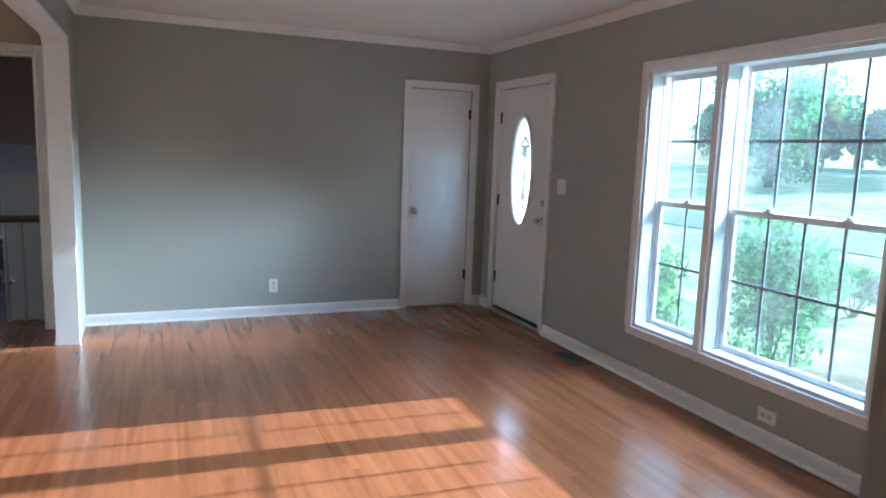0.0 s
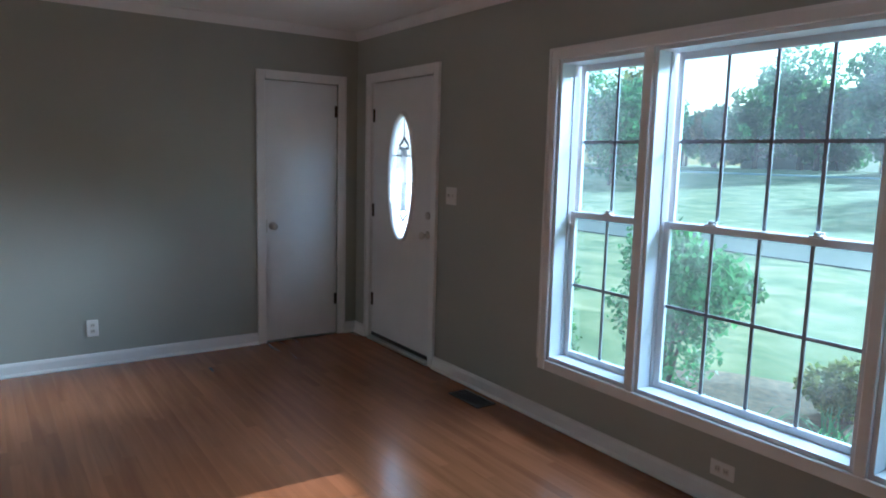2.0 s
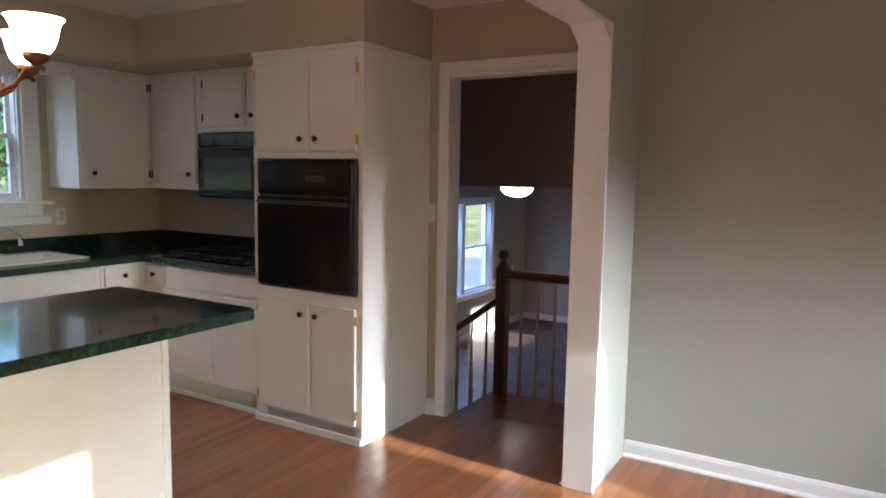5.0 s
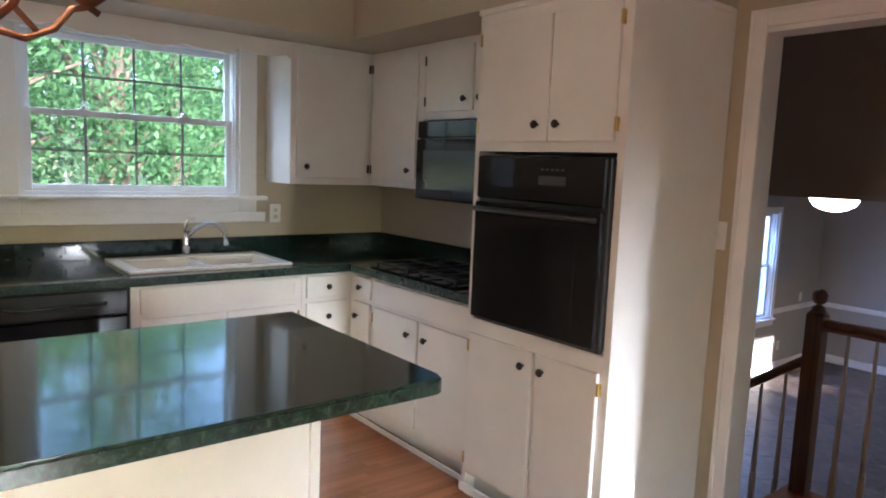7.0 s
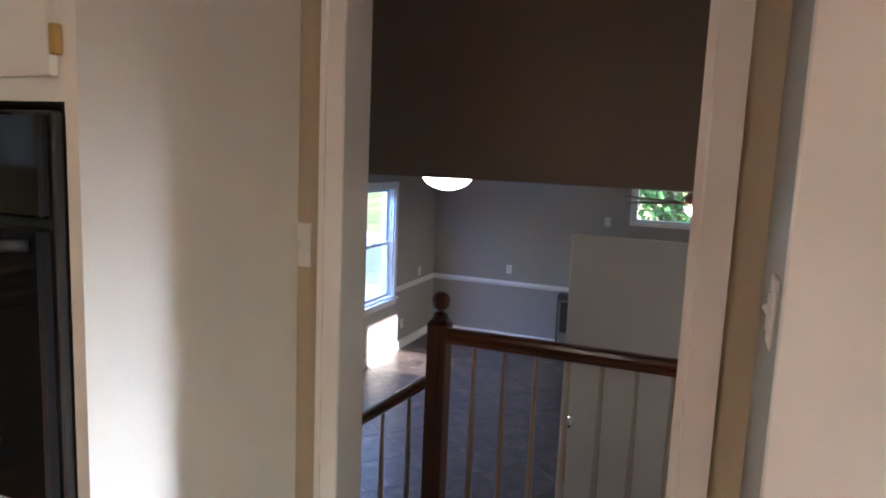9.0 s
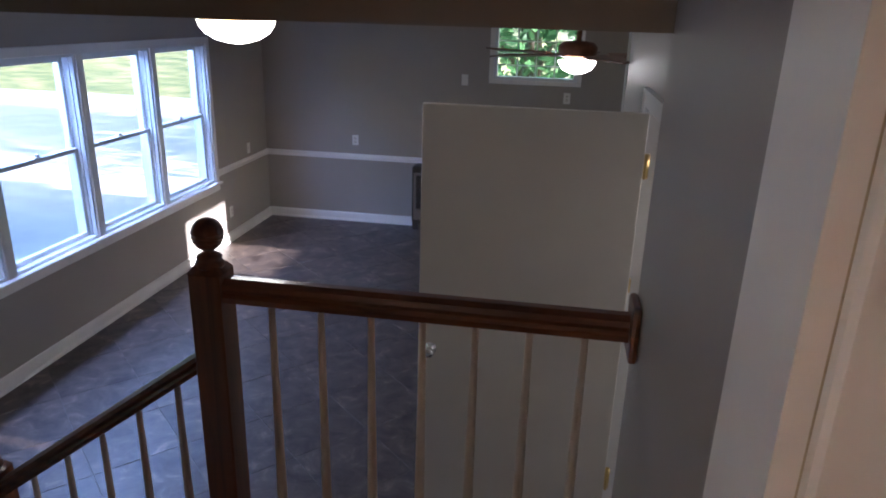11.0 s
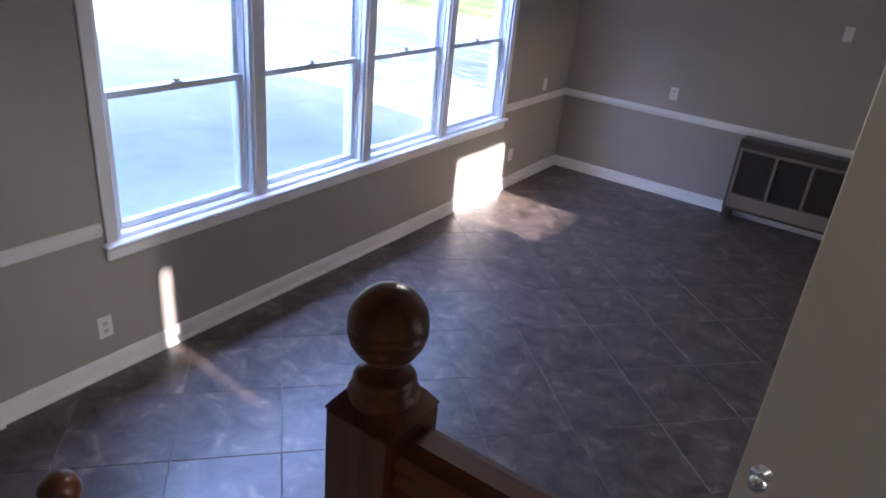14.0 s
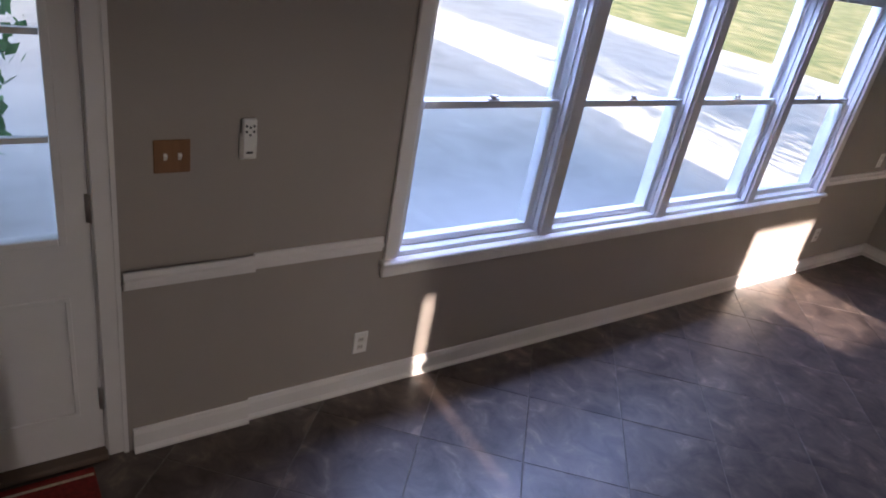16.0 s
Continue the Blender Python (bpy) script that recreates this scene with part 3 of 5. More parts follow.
def knob(parent, x, z, y=0.0, m=NICKEL, r=0.027, out=-1, name="knob"):
    bm = bmesh.new()
    lathe(bm, [(0.030, 0), (0.030, out * 0.006), (0.012, out * 0.010), (0.011, out * 0.032), (r * 0.8, out * 0.038), (r, out * 0.052), (r * 0.85, out * 0.064), (r * 0.3, out * 0.068)],
          x, y, z, 20, "y")
    return part(name, bm, m, parent)


def hinge(parent, x, z, y=0.0, m=NICKEL, h=0.09):
    bm = boxes((x - 0.014, x + 0.014, y - 0.004, y, z - h / 2, z + h / 2))
    lathe(bm, [(0.006, -h / 2), (0.006, h / 2)], x, y - 0.006, z, 8)
    return part("hinge", bm, m, parent)


# front door
d = thing("door_1", wall_pose(EAST, 5.44, 0), "closed white front door with an oval leaded window", "door", kind="structure")
OV_A, OV_B, OV_Z = 0.165, 0.455, 1.325
CORN = [math.atan2(zz - OV_Z, xx) % (2 * math.pi) for xx, zz in ((0.435, 2.035), (-0.435, 2.035), (-0.435, 0.045), (0.435, 0.045))]
ANG = sorted([2 * math.pi * i / 48 for i in range(48)] + CORN)
N = len(ANG)
bm = bmesh.new()
for yy in (0.012, 0.056):
    ring = [bm.verts.new((OV_A * math.cos(ANG[i]), yy, OV_Z + OV_B * math.sin(ANG[i]))) for i in range(N)]
    rect = []
    for i in range(N):
        c, sn = math.cos(ANG[i]), math.sin(ANG[i])
        k = min(0.435 / max(abs(c), 1e-6), ((2.035 - OV_Z) if sn > 0 else (OV_Z - 0.045)) / max(abs(sn), 1e-6))
        rect.append(bm.verts.new((k * c, yy, OV_Z + k * sn)))
    for i in range(N):
        bm.faces.new((ring[i], ring[(i + 1) % N], rect[(i + 1) % N], rect[i]))
bm.verts.ensure_lookup_table()
for i in range(N):
    j = (i + 1) % N
    bm.faces.new((bm.verts[i], bm.verts[j], bm.verts[2 * N + j], bm.verts[2 * N + i]))
    bm.faces.new((bm.verts[N + i], bm.verts[N + j], bm.verts[3 * N + j], bm.verts[3 * N + i]))
bmesh.ops.recalc_face_normals(bm, faces=bm.faces)
part("door_slab", bm, DOORW, d)
bm = bmesh.new()
for k, (r, y0) in enumerate(((0.0, 0.012), (0.006, -0.004), (0.018, -0.010), (0.030, -0.004), (0.034, 0.012))):
    for i in range(N):
        bm.verts.new(((OV_A - 0.004 + r) * math.cos(ANG[i]), y0, OV_Z + (OV_B - 0.004 + r) * math.sin(ANG[i])))
bm.verts.ensure_lookup_table()
for k in range(4):
    for i in range(N):
        f = bm.faces.new((bm.verts[k * N + i], bm.verts[k * N + (i + 1) % N], bm.verts[(k + 1) * N + (i + 1) % N], bm.verts[(k + 1) * N + i]))
        f.smooth = True
part("oval_frame", bm, DOORW, d, "white raised oval moulding")
bm = bmesh.new()
bm.faces.new([bm.verts.new((OV_A * math.cos(ANG[i]), 0.034, OV_Z + OV_B * math.sin(ANG[i]))) for i in range(N)])
p = part("oval_pane", bm, FROST, d, "pale bevelled leaded glass")
# leading: centre bars, cross bars, scrolls and finial
bm = bmesh.new()
for x in (-0.032, 0.032, -0.010, 0.010):
    tube(bm, [(x, 0.03, OV_Z - 0.25), (x, 0.03, OV_Z + 0.22)], 0.0055, 6)
for z in (0.16, -0.04, -0.20):
    wd = OV_A * math.sqrt(1 - (z / OV_B) ** 2)
    for sx in (-1, 1):
        tube(bm, [(sx * 0.032, 0.03, OV_Z + z), (sx * wd, 0.03, OV_Z + z)], 0.005, 6)
for zc, sg in ((0.22, 1), (-0.25, -1)):
    for sx in (-1, 1):
        tube(bm, [(sx * 0.032, 0.03, OV_Z + zc), (sx * 0.06, 0.03, OV_Z + zc - sg * 0.01), (sx * 0.066, 0.03, OV_Z + zc + sg * 0.018),
                  (sx * 0.035, 0.03, OV_Z + zc + sg * 0.035), (0, 0.03, OV_Z + zc + sg * 0.075)], 0.009, 6)
    tube(bm, [(0, 0.03, OV_Z + zc + sg * 0.06), (0, 0.03, OV_Z + sg * OV_B * 0.99)], 0.005, 6)
part("leading", bm, LEAD, d, "dark lead strips in a scroll pattern")
casing(d, -0.44, 0.44, 0.0, 2.04, w=0.068)
part("jamb", boxes((-0.44, -0.4355, 0.0, 0.12, 0.03, 2.04), (0.4355, 0.44, 0.0, 0.12, 0.03, 2.04)), WHITE, d)
part("threshold", boxes((-0.44, 0.44, -0.03, 0.14, 0.0, 0.028), bevel=0.006), NICKEL, d, "metal door threshold")
part("door_sweep", boxes((-0.43, 0.43, 0.004, 0.012, 0.03, 0.055)), SLOT, d, "black rubber sweep")
knob(d, 0.37, 0.93, 0.012, NICKEL)
bm = bmesh.new()
lathe(bm, [(0.028, 0.012), (0.028, 0.004), (0.018, -0.004), (0.008, -0.008)], 0.37, 0, 1.07, 16, "y")
part("deadbolt", bm, NICKEL, d)
for z in (0.33, 1.05, 1.79):
    hinge(d, -0.428, z, 0.011, KNOBM, 0.1)

# closet door
d = thing("door_2", pose(2.3225, YL, 0), "closed flat white closet door with a round knob", "door", kind="structure")
part("door_slab", boxes((-0.298, 0.298, 0.006, 0.04, 0.012, 2.026), bevel=0.002), DOORW, d)
casing(d, -0.3025, 0.3025, 0.0, 2.03, w=0.065)
knob(d, -0.245, 0.92, 0.006, NICKEL, 0.026)
part("latch_plate", boxes((-0.299, -0.285, 0.003, 0.008, 0.87, 0.97)), NICKEL, d)
for z in (0.30, 1.82):
    hinge(d, 0.292, z, 0.004, KNOBM)
struct("wall_closet_back", boxes((1.9, XE, YL + 0.12, YL + 0.17, -0.5, ZC)), GREIGE, "plain back of the closet doorway", "wall")


def plate(name, m, label, kind_, w=0.072, h=0.116, rot=0):
    t = thing(name, m, label, kind_)
    part("cover_plate", boxes((-w / 2, w / 2, -0.007, 0, -h / 2, h / 2), bevel=0.003), PLASTIC, t)
    return t


def outlet(m, label="white duplex wall outlet", rot=False):
    t = plate("wall_outlet", m, label, "outlet", *((0.116, 0.072) if rot else (0.072, 0.116)))
    for s in (-1, 1):
        cx, cz = (s * 0.02, 0) if rot else (0, s * 0.02)
        r = part("receptacle", boxes((cx - 0.014, cx + 0.014, -0.010, -0.007, cz - 0.014, cz + 0.014), bevel=0.002), ALMOND, t)
        part("slot", boxes((cx - 0.007, cx - 0.004, -0.0106, -0.0098, cz - 0.004, cz + 0.006), (cx + 0.004, cx + 0.007, -0.0106, -0.0098, cz - 0.004, cz + 0.006)), SLOT, r)
    return t


def switch(m, n=1, label="white toggle light switch", plate_mat=None):
    t = plate("light_switch", m, label, "switch", 0.072 + 0.046 * (n - 1))
    if plate_mat:
        t.children[0].data.materials[0] = plate_mat
    for i in range(n):
        cx = (i - (n - 1) / 2) * 0.046
        bm = bmesh.new()
        prism(bm, [(-0.007, -0.012), (-0.020, 0.004), (-0.018, 0.010), (-0.007, 0.012)], cx - 0.005, cx + 0.005)
        part("toggle", bm, PLASTIC, t)
    return t


outlet(pose(0.801, YL, 0.265))
outlet(pose(XE, 2.676, 0.165, 0, 0, -90), "white wall outlet under the window", rot=True)
switch(pose(XE, 4.772, 1.227, 0, 0, -90), 2, "white double switch beside the front door")
switch(pose(-1.892, YK, 1.25), 1, "white switch beside the stair doorway")
t = switch(pose(-0.79, 5.80, 1.27, 0, 0, -90), 1, "white dimmer switch on the wall stub")
part("slide", boxes((-0.006, 0.006, -0.012, -0.007, -0.03, 0.03)), ALMOND, t)

# floor vent
v = thing("floor_vent", pose(2.66, 4.30, 0.0), "dark bronze slotted floor register by the wall", "vent")
part("vent_frame", boxes((-0.07, 0.07, -0.15, -0.135, 0, 0.006), (-0.07, 0.07, 0.135, 0.15, 0, 0.006), (-0.07, -0.055, -0.135, 0.135, 0, 0.006), (0.055, 0.07, -0.135, 0.135, 0, 0.006)), KNOBM, v)
part("vent_well", boxes((-0.055, 0.055, -0.135, 0.135, 0.0, 0.0015)), SLOT, v)
for i in range(9):
    y = -0.12 + 0.03 * i
    part("slat", boxes((-0.055, 0.055, y - 0.005, y + 0.005, 0.002, 0.005)), KNOBM, v)

# doorway to the stairs
d = thing("doorway", pose(0, YK, 0), "white cased doorway down to the den", "doorway", kind="structure")
casing(d, -1.76, -0.92, 0.0, 2.07, w=0.063)
part("jamb", boxes((-1.775, -1.763, -0.0005, 0.125, -0.19, 2.07), (-0.938, -0.92, -0.0005, 0.125, -0.19, 2.07), (-1.763, -0.938, -0.0005, 0.125, 2.05, 2.07)), WHITE, d)


# ---- kitchen ----
def cab_knob(parent, x, y, z):
    bm = bmesh.new()
    lathe(bm, [(0.007, 0), (0.006, -0.012), (0.015, -0.016), (0.017, -0.022), (0.013, -0.028), (0.004, -0.030)], x, y, z, 14, "y")
    return part("knob", bm, KNOBM, parent, "dark round knob")


def cab_door(parent, x0, x1, z0, z1, y, knob_at=None, hinge_x=None, name="cabinet_door", hm=None):
    bm = boxes((x0, x1, y - 0.018, y, z0, z1), bevel=0.005, seg=2)
    dd = part(name, bm, CAB, parent)
    if knob_at:
        cab_knob(dd, knob_at[0], y - 0.018, knob_at[1])
    if hinge_x is not None:
        for z in (z0 + 0.06, z1 - 0.06):
            h = boxes((hinge_x - 0.006, hinge_x + 0.006, y - 0.021, y - 0.002, z - 0.025, z + 0.025), bevel=0.002)
            part("hinge", h, hm or BRASS, dd, "brass hinge")
    return dd


# oven tower
c = thing("oven_cabinet", pose(0, 5.45, 0), "tall white painted cabinet around a wall oven", "cabinet")
X0, X1 = -2.69, -1.895
for nm, b in (("side_panel", (X0, X0 + 0.03, 0, 0.655, 0.0, 2.155)), ("side_panel", (X1 - 0.03, X1, 0, 0.655, 0.0, 2.155)), ("upper_box", (X0 + 0.03, X1 - 0.03, 0, 0.655, 1.56, 2.155)),
              ("lower_box", (X0 + 0.03, X1 - 0.03, 0, 0.655, 0.09, 0.82)), ("back_panel", (X0 + 0.03, X1 - 0.03, 0.6, 0.655, 0.82, 1.56)), ("toe_kick", (X0 + 0.03, X1 - 0.03, 0.06, 0.1, 0, 0.09))):
    part(nm, boxes(b), CAB, c)
part("crown", boxes((X0 - 0.005, X1 + 0.008, -0.012, 0.62, 2.132, 2.157), bevel=0.004), CAB, c)
XM = -2.252
cab_door(c, -2.655, XM - 0.004, 1.60, 2.085, 0, (XM - 0.055, 1.665), -2.66)
cab_door(c, XM + 0.004, -1.935, 1.60, 2.085, 0, (XM + 0.055, 1.665), -1.928)
cab_door(c, -2.655, XM - 0.012, 0.11, 0.755, 0, (XM - 0.06, 0.69), -2.66)
cab_door(c, XM + 0.012, -1.935, 0.11, 0.755, 0, (XM + 0.05, 0.69), -1.928)
part("toe_trim", boxes((X0, X1, -0.016, 0, 0.0, 0.045), bevel=0.005), CAB, c)

o = thing("wall_oven", pose(-2.277, 5.45, 0.832), "black glass built-in wall oven", "oven")
part("body", boxes((-0.342, 0.342, 0.0, 0.5, 0.006, 0.705)), BLACKM, o)
part("frame", boxes((-0.349, 0.349, -0.022, -0.0015, -0.004, 0.712), bevel=0.004), BLACKM, o)
dd = part("oven_door", boxes((-0.343, 0.343, -0.052, -0.0225, 0.012, 0.515), bevel=0.006), BLACK, o)
part("oven_window", boxes((-0.23, 0.23, -0.0535, -0.0515, 0.09, 0.40)), BLACK, dd)
bm = bmesh.new()
tube(bm, [(-0.32, -0.053, 0.485), (-0.30, -0.088, 0.487), (-0.15, -0.098, 0.488), (0.15, -0.098, 0.488), (0.30, -0.088, 0.487), (0.32, -0.053, 0.485)], 0.011, 10)
part("handle", bm, BLACKM, dd, "black bowed handle")
cp = part("control_panel", boxes((-0.343, 0.343, -0.044, -0.0225, 0.53, 0.708), bevel=0.006), BLACK, o)
part("display", boxes((0.02, 0.16, -0.0455, -0.0435, 0.60, 0.635)), PANELGREY, cp)
for i in range(5):
    part("button", boxes((0.03 + 0.026 * i, 0.045 + 0.026 * i, -0.0458, -0.0438, 0.655, 0.663)), PANELGREY, cp)
    
# base run along the end wall
c = thing("base_cabinet", pose(0, 5.50, 0), "white painted base cabinet under the cooktop", "cabinet")
part("carcass", boxes((-3.80, -2.692, 0, 0.60, 0.09, 0.868), (-3.80, -2.692, 0.05, 0.6, 0.0, 0.09)), CAB, c)
cab_door(c, -3.755, -3.575, 0.13, 0.70, 0, (-3.70, 0.62))
cab_door(c, -3.535, -3.125, 0.13, 0.70, 0, (-3.19, 0.62), -3.54)
cab_door(c, -3.105, -2.715, 0.13, 0.70, 0, (-3.04, 0.62), -2.708)
cab_door(c, -3.755, -3.575, 0.725, 0.85, 0, (-3.665, 0.79), name="drawer")
cab_door(c, -3.535, -2.715, 0.725, 0.85, 0, name="false_front")
part("toe_trim", boxes((-3.80, -2.692, -0.010, 0.0, 0.0, 0.03), bevel=0.003), CAB, c)
# base run along the rear wall: local x runs along +y
c = thing("sink_cabinet", pose(-3.80, 0, 0, 0, 0, 90), "white painted base cabinet under the sink", "cabinet")
part("carcass", boxes((4.29, 5.18, 0, 0.63, 0.09, 0.868), (4.29, 5.18, 0.05, 0.6, 0.0, 0.09)), CAB, c)
cab_door(c, 4.33, 5.16, 0.725, 0.85, 0, name="false_front")
part("moulding", boxes((4.36, 5.13, -0.0215, -0.018, 0.748, 0.753), (4.36, 5.13, -0.0215, -0.018, 0.822, 0.827), (4.36, 4.365, -0.0215, -0.018, 0.753, 0.822), (5.125, 5.13, -0.0215, -0.018, 0.753, 0.822)), CAB, c)
cab_door(c, 4.33, 4.74, 0.13, 0.70, 0, (4.68, 0.62), 4.325)
cab_door(c, 4.755, 5.15, 0.13, 0.70, 0, (4.81, 0.62), 5.157)
c = thing("drawer_cabinet", pose(-3.80, 0, 0, 0, 0, 90), "white painted stack of four drawers", "cabinet")
part("carcass", boxes((5.182, 5.50, 0, 0.63, 0.09, 0.868), (5.182, 5.50, 0.05, 0.6, 0.0, 0.09)), CAB, c)
for z0, z1 in ((0.725, 0.85), (0.535, 0.70), (0.335, 0.51), (0.13, 0.31)):
    cab_door(c, 5.205, 5.465, z0, z1, 0, (5.335, (z0 + z1) / 2), name="drawer")
c = thing("base_cabinet", pose(-3.80, 0, 0, 0, 0, 90), "white painted base cabinet beside the dishwasher", "cabinet")
part("carcass", boxes((2.2, 3.66, 0, 0.63, 0.09, 0.868), (2.2, 3.66, 0.05, 0.6, 0.0, 0.09)), CAB, c)
cab_door(c, 2.25, 2.92, 0.13, 0.70, 0, (2.86, 0.62))
cab_door(c, 2.95, 3.62, 0.13, 0.70, 0, (3.0, 0.62))
# dishwasher
c = thing("dishwasher", pose(-3.80, 3.975, 0, 0, 0, 90), "black dishwasher under the counter", "dishwasher")
part("tub", boxes((-0.305, 0.305, 0.0, 0.6, 0.0, 0.866)), BLACKM, c)
part("door", boxes((-0.30, 0.30, -0.03, -0.001, 0.11, 0.735), bevel=0.006), BLACK, c)
part("control_panel", boxes((-0.30, 0.30, -0.04, -0.001, 0.742, 0.862), bevel=0.008), BLACKM, c)
bm = bmesh.new()
tube(bm, [(-0.2, -0.038, 0.80), (-0.18, -0.06, 0.80), (0.18, -0.06, 0.80), (0.2, -0.038, 0.80)], 0.009, 8)
part("handle", bm, BLACKM, c)

# countertop with a hole for the sink
SY0, SY1, SX0, SX1 = 4.33, 5.12, -4.30, -3.90
ct = thing("countertop", pose(0, 0, 0), "dark green marbled laminate countertop with a backsplash", "countertop")
for b in ((XW + 0.002, SX0, 2.2, YK - 0.002), (SX0, SX1, 2.2, SY0), (SX0, SX1, SY1, YK - 0.002), (SX1, -3.775, 2.2, YK - 0.002), (-3.775, -2.692, 5.475, YK - 0.002)):
    part("top_slab", boxes((*b, 0.870, 0.908)), COUNTER, ct)
part("edge", boxes((-3.775, -3.762, 2.2, 5.462, 0.866, 0.9085), (-3.775, -2.692, 5.462, 5.475, 0.866, 0.9085), bevel=0.004, seg=2), COUNTEREDGE, ct)
part("backsplash", boxes((XW + 0.001, XW + 0.02, 2.2, YK - 0.022, 0.9085, 1.01), (XW + 0.001, -2.692, YK - 0.021, YK - 0.001, 0.9085, 1.01), bevel=0.003), COUNTER, ct)

# sink
sk = thing("kitchen_sink", pose(0, 0, 0.909), "off-white enamel drop-in kitchen sink", "sink")
a0, a1, b0, b1 = -4.37, -3.85, 4.30, 5.15
part("rim", boxes((a0, SX0 + 0.03, b0, b1, 0, 0.016), (SX1 - 0.02, a1, b0, b1, 0, 0.016), (SX0 + 0.03, SX1 - 0.02, b0, SY0 + 0.03, 0, 0.016), (SX0 + 0.03, SX1 - 0.02, SY1 - 0.03, b1, 0, 0.016),
                  (SX0 + 0.03, SX1 - 0.02, 4.71, 4.74, -0.03, 0.008), bevel=0.006, seg=2), SINKM, sk)
part("basin", boxes((SX0 + 0.012, SX0 + 0.03, SY0 + 0.012, SY1 - 0.012, -0.18, 0.0), (SX1 - 0.02, SX1 - 0.005, SY0 + 0.012, SY1 - 0.012, -0.18, 0.0), (SX0 + 0.03, SX1 - 0.02, SY0 + 0.012, SY0 + 0.03, -0.18, 0.0),
                    (SX0 + 0.03, SX1 - 0.02, SY1 - 0.03, SY1 - 0.012, -0.18, 0.0), (SX0 + 0.012, SX1 - 0.005, SY0 + 0.012, SY1 - 0.012, -0.2, -0.18)), SINKM, sk)
fc = thing("kitchen_faucet", pose(-4.33, 4.74, 0.925), "chrome kitchen faucet with an arched spout", "faucet")
bm = boxes((-0.025, 0.025, -0.12, 0.12, 0, 0.010), bevel=0.004)
part("deck_plate", bm, CHROME, fc)
bm = bmesh.new()
lathe(bm, [(0.026, 0.010), (0.024, 0.06), (0.019, 0.10), (0.016, 0.13)], 0, -0.02, 0, 16)
part("body", bm, CHROME, fc)
bm = bmesh.new()
tube(bm, [(0, -0.02, 0.10), (0.03, 0.02, 0.155), (0.08, 0.07, 0.185), (0.13, 0.115, 0.18), (0.165, 0.145, 0.14), (0.17, 0.15, 0.07)], [0.013, 0.013, 0.012, 0.012, 0.012, 0.015], 12)
part("spout", bm, CHROME, fc)
bm = bmesh.new()
tube(bm, [(0, -0.02, 0.13), (0.0, -0.022, 0.17), (0.012, -0.012, 0.205), (0.03, 0.02, 0.215)], [0.014, 0.011, 0.007, 0.006], 10)
part("lever", bm, CHROME, fc)

# cooktop
ck = thing("cooktop", pose(-3.24, 5.76, 0.909), "black gas cooktop set in the green counter", "cooktop")
part("plate", boxes((-0.38, 0.38, -0.25, 0.25, 0, 0.008), bevel=0.003), BLACK, ck)
for x in (-0.2, 0.2):
    for y in (-0.12, 0.12):
        bm = bmesh.new()
        lathe(bm, [(0.045, 0.008), (0.045, 0.016), (0.02, 0.022)], x, y, 0, 14)
        part("burner", bm, BLACKM, ck)
    g = boxes((x - 0.15, x + 0.15, -0.226, -0.214, 0.026, 0.036), (x - 0.15, x + 0.15, 0.214, 0.226, 0.026, 0.036), (x - 0.15, x - 0.138, -0.214, 0.214, 0.026, 0.036), (x + 0.138, x + 0.15, -0.214, 0.214, 0.026, 0.036),
              (x - 0.006, x + 0.006, -0.214, 0.214, 0.0262, 0.0362), (x - 0.138, x + 0.138, -0.006, 0.006, 0.0264, 0.0364))
    for sx in (-0.144, 0.144):
        for sy in (-0.22, 0.22):
            box(g, x + sx - 0.006, x + sx + 0.006, sy - 0.006, sy + 0.006, 0.008, 0.026)
    part("grate", g, BLACKM, ck)

# upper cabinets
c = thing("corner_wall_cabinet", pose(-4.09, 0, 0, 0, 0, 90), "white wall cabinet beside the kitchen window", "cabinet")
part("carcass", boxes((5.24, YK - 0.002, 0, 0.345, 1.35, 2.157), bevel=0.002), CAB, c)
cab_door(c, 5.275, 5.755, 1.39, 2.12, 0, (5.33, 1.455), 5.763, hm=KNOBM)
c = thing("wall_cabinet", pose(0, 5.785, 0), "white single-door wall cabinet", "cabinet")
part("carcass", boxes((-4.088, -3.535, 0, 0.322, 1.35, 2.157), bevel=0.002), CAB, c)
cab_door(c, -4.045, -3.585, 1.39, 2.12, 0, (-3.64, 1.455), -4.052, hm=KNOBM)
c = thing("wall_cabinet", pose(0, 5.785, 0), "short white wall cabinet above the microwave", "cabinet")
part("carcass", boxes((-3.533, -2.692, 0, 0.322, 1.74, 2.157), bevel=0.002), CAB, c)
cab_door(c, -3.50, -3.10, 1.78, 2.12, 0, (-3.155, 1.84), -3.507, hm=KNOBM)
cab_door(c, -3.085, -2.72, 1.78, 2.12, 0, (-3.03, 1.84))
c = thing("wall_cabinet", pose(-4.09, 0, 0, 0, 0, 90), "white wall cabinet beyond the kitchen window", "cabinet")
part("carcass", boxes((2.6, 3.76, 0, 0.345, 1.35, 2.157), bevel=0.002), CAB, c)
cab_door(c, 2.64, 3.17, 1.39, 2.12, 0, (3.11, 1.455))
cab_door(c, 3.19, 3.72, 1.39, 2.12, 0, (3.25, 1.455))

# microwave
mw = thing("microwave", pose(-3.145, 5.757, 1.300), "black microwave mounted over the cooktop", "microwave")
part("body", boxes((-0.38, 0.38, 0.0, 0.35, 0.0, 0.432), bevel=0.004), BLACKM, mw)
part("vent_strip", boxes((-0.378, 0.378, -0.018, -0.001, 0.34, 0.43), bevel=0.004), BLACK, mw)
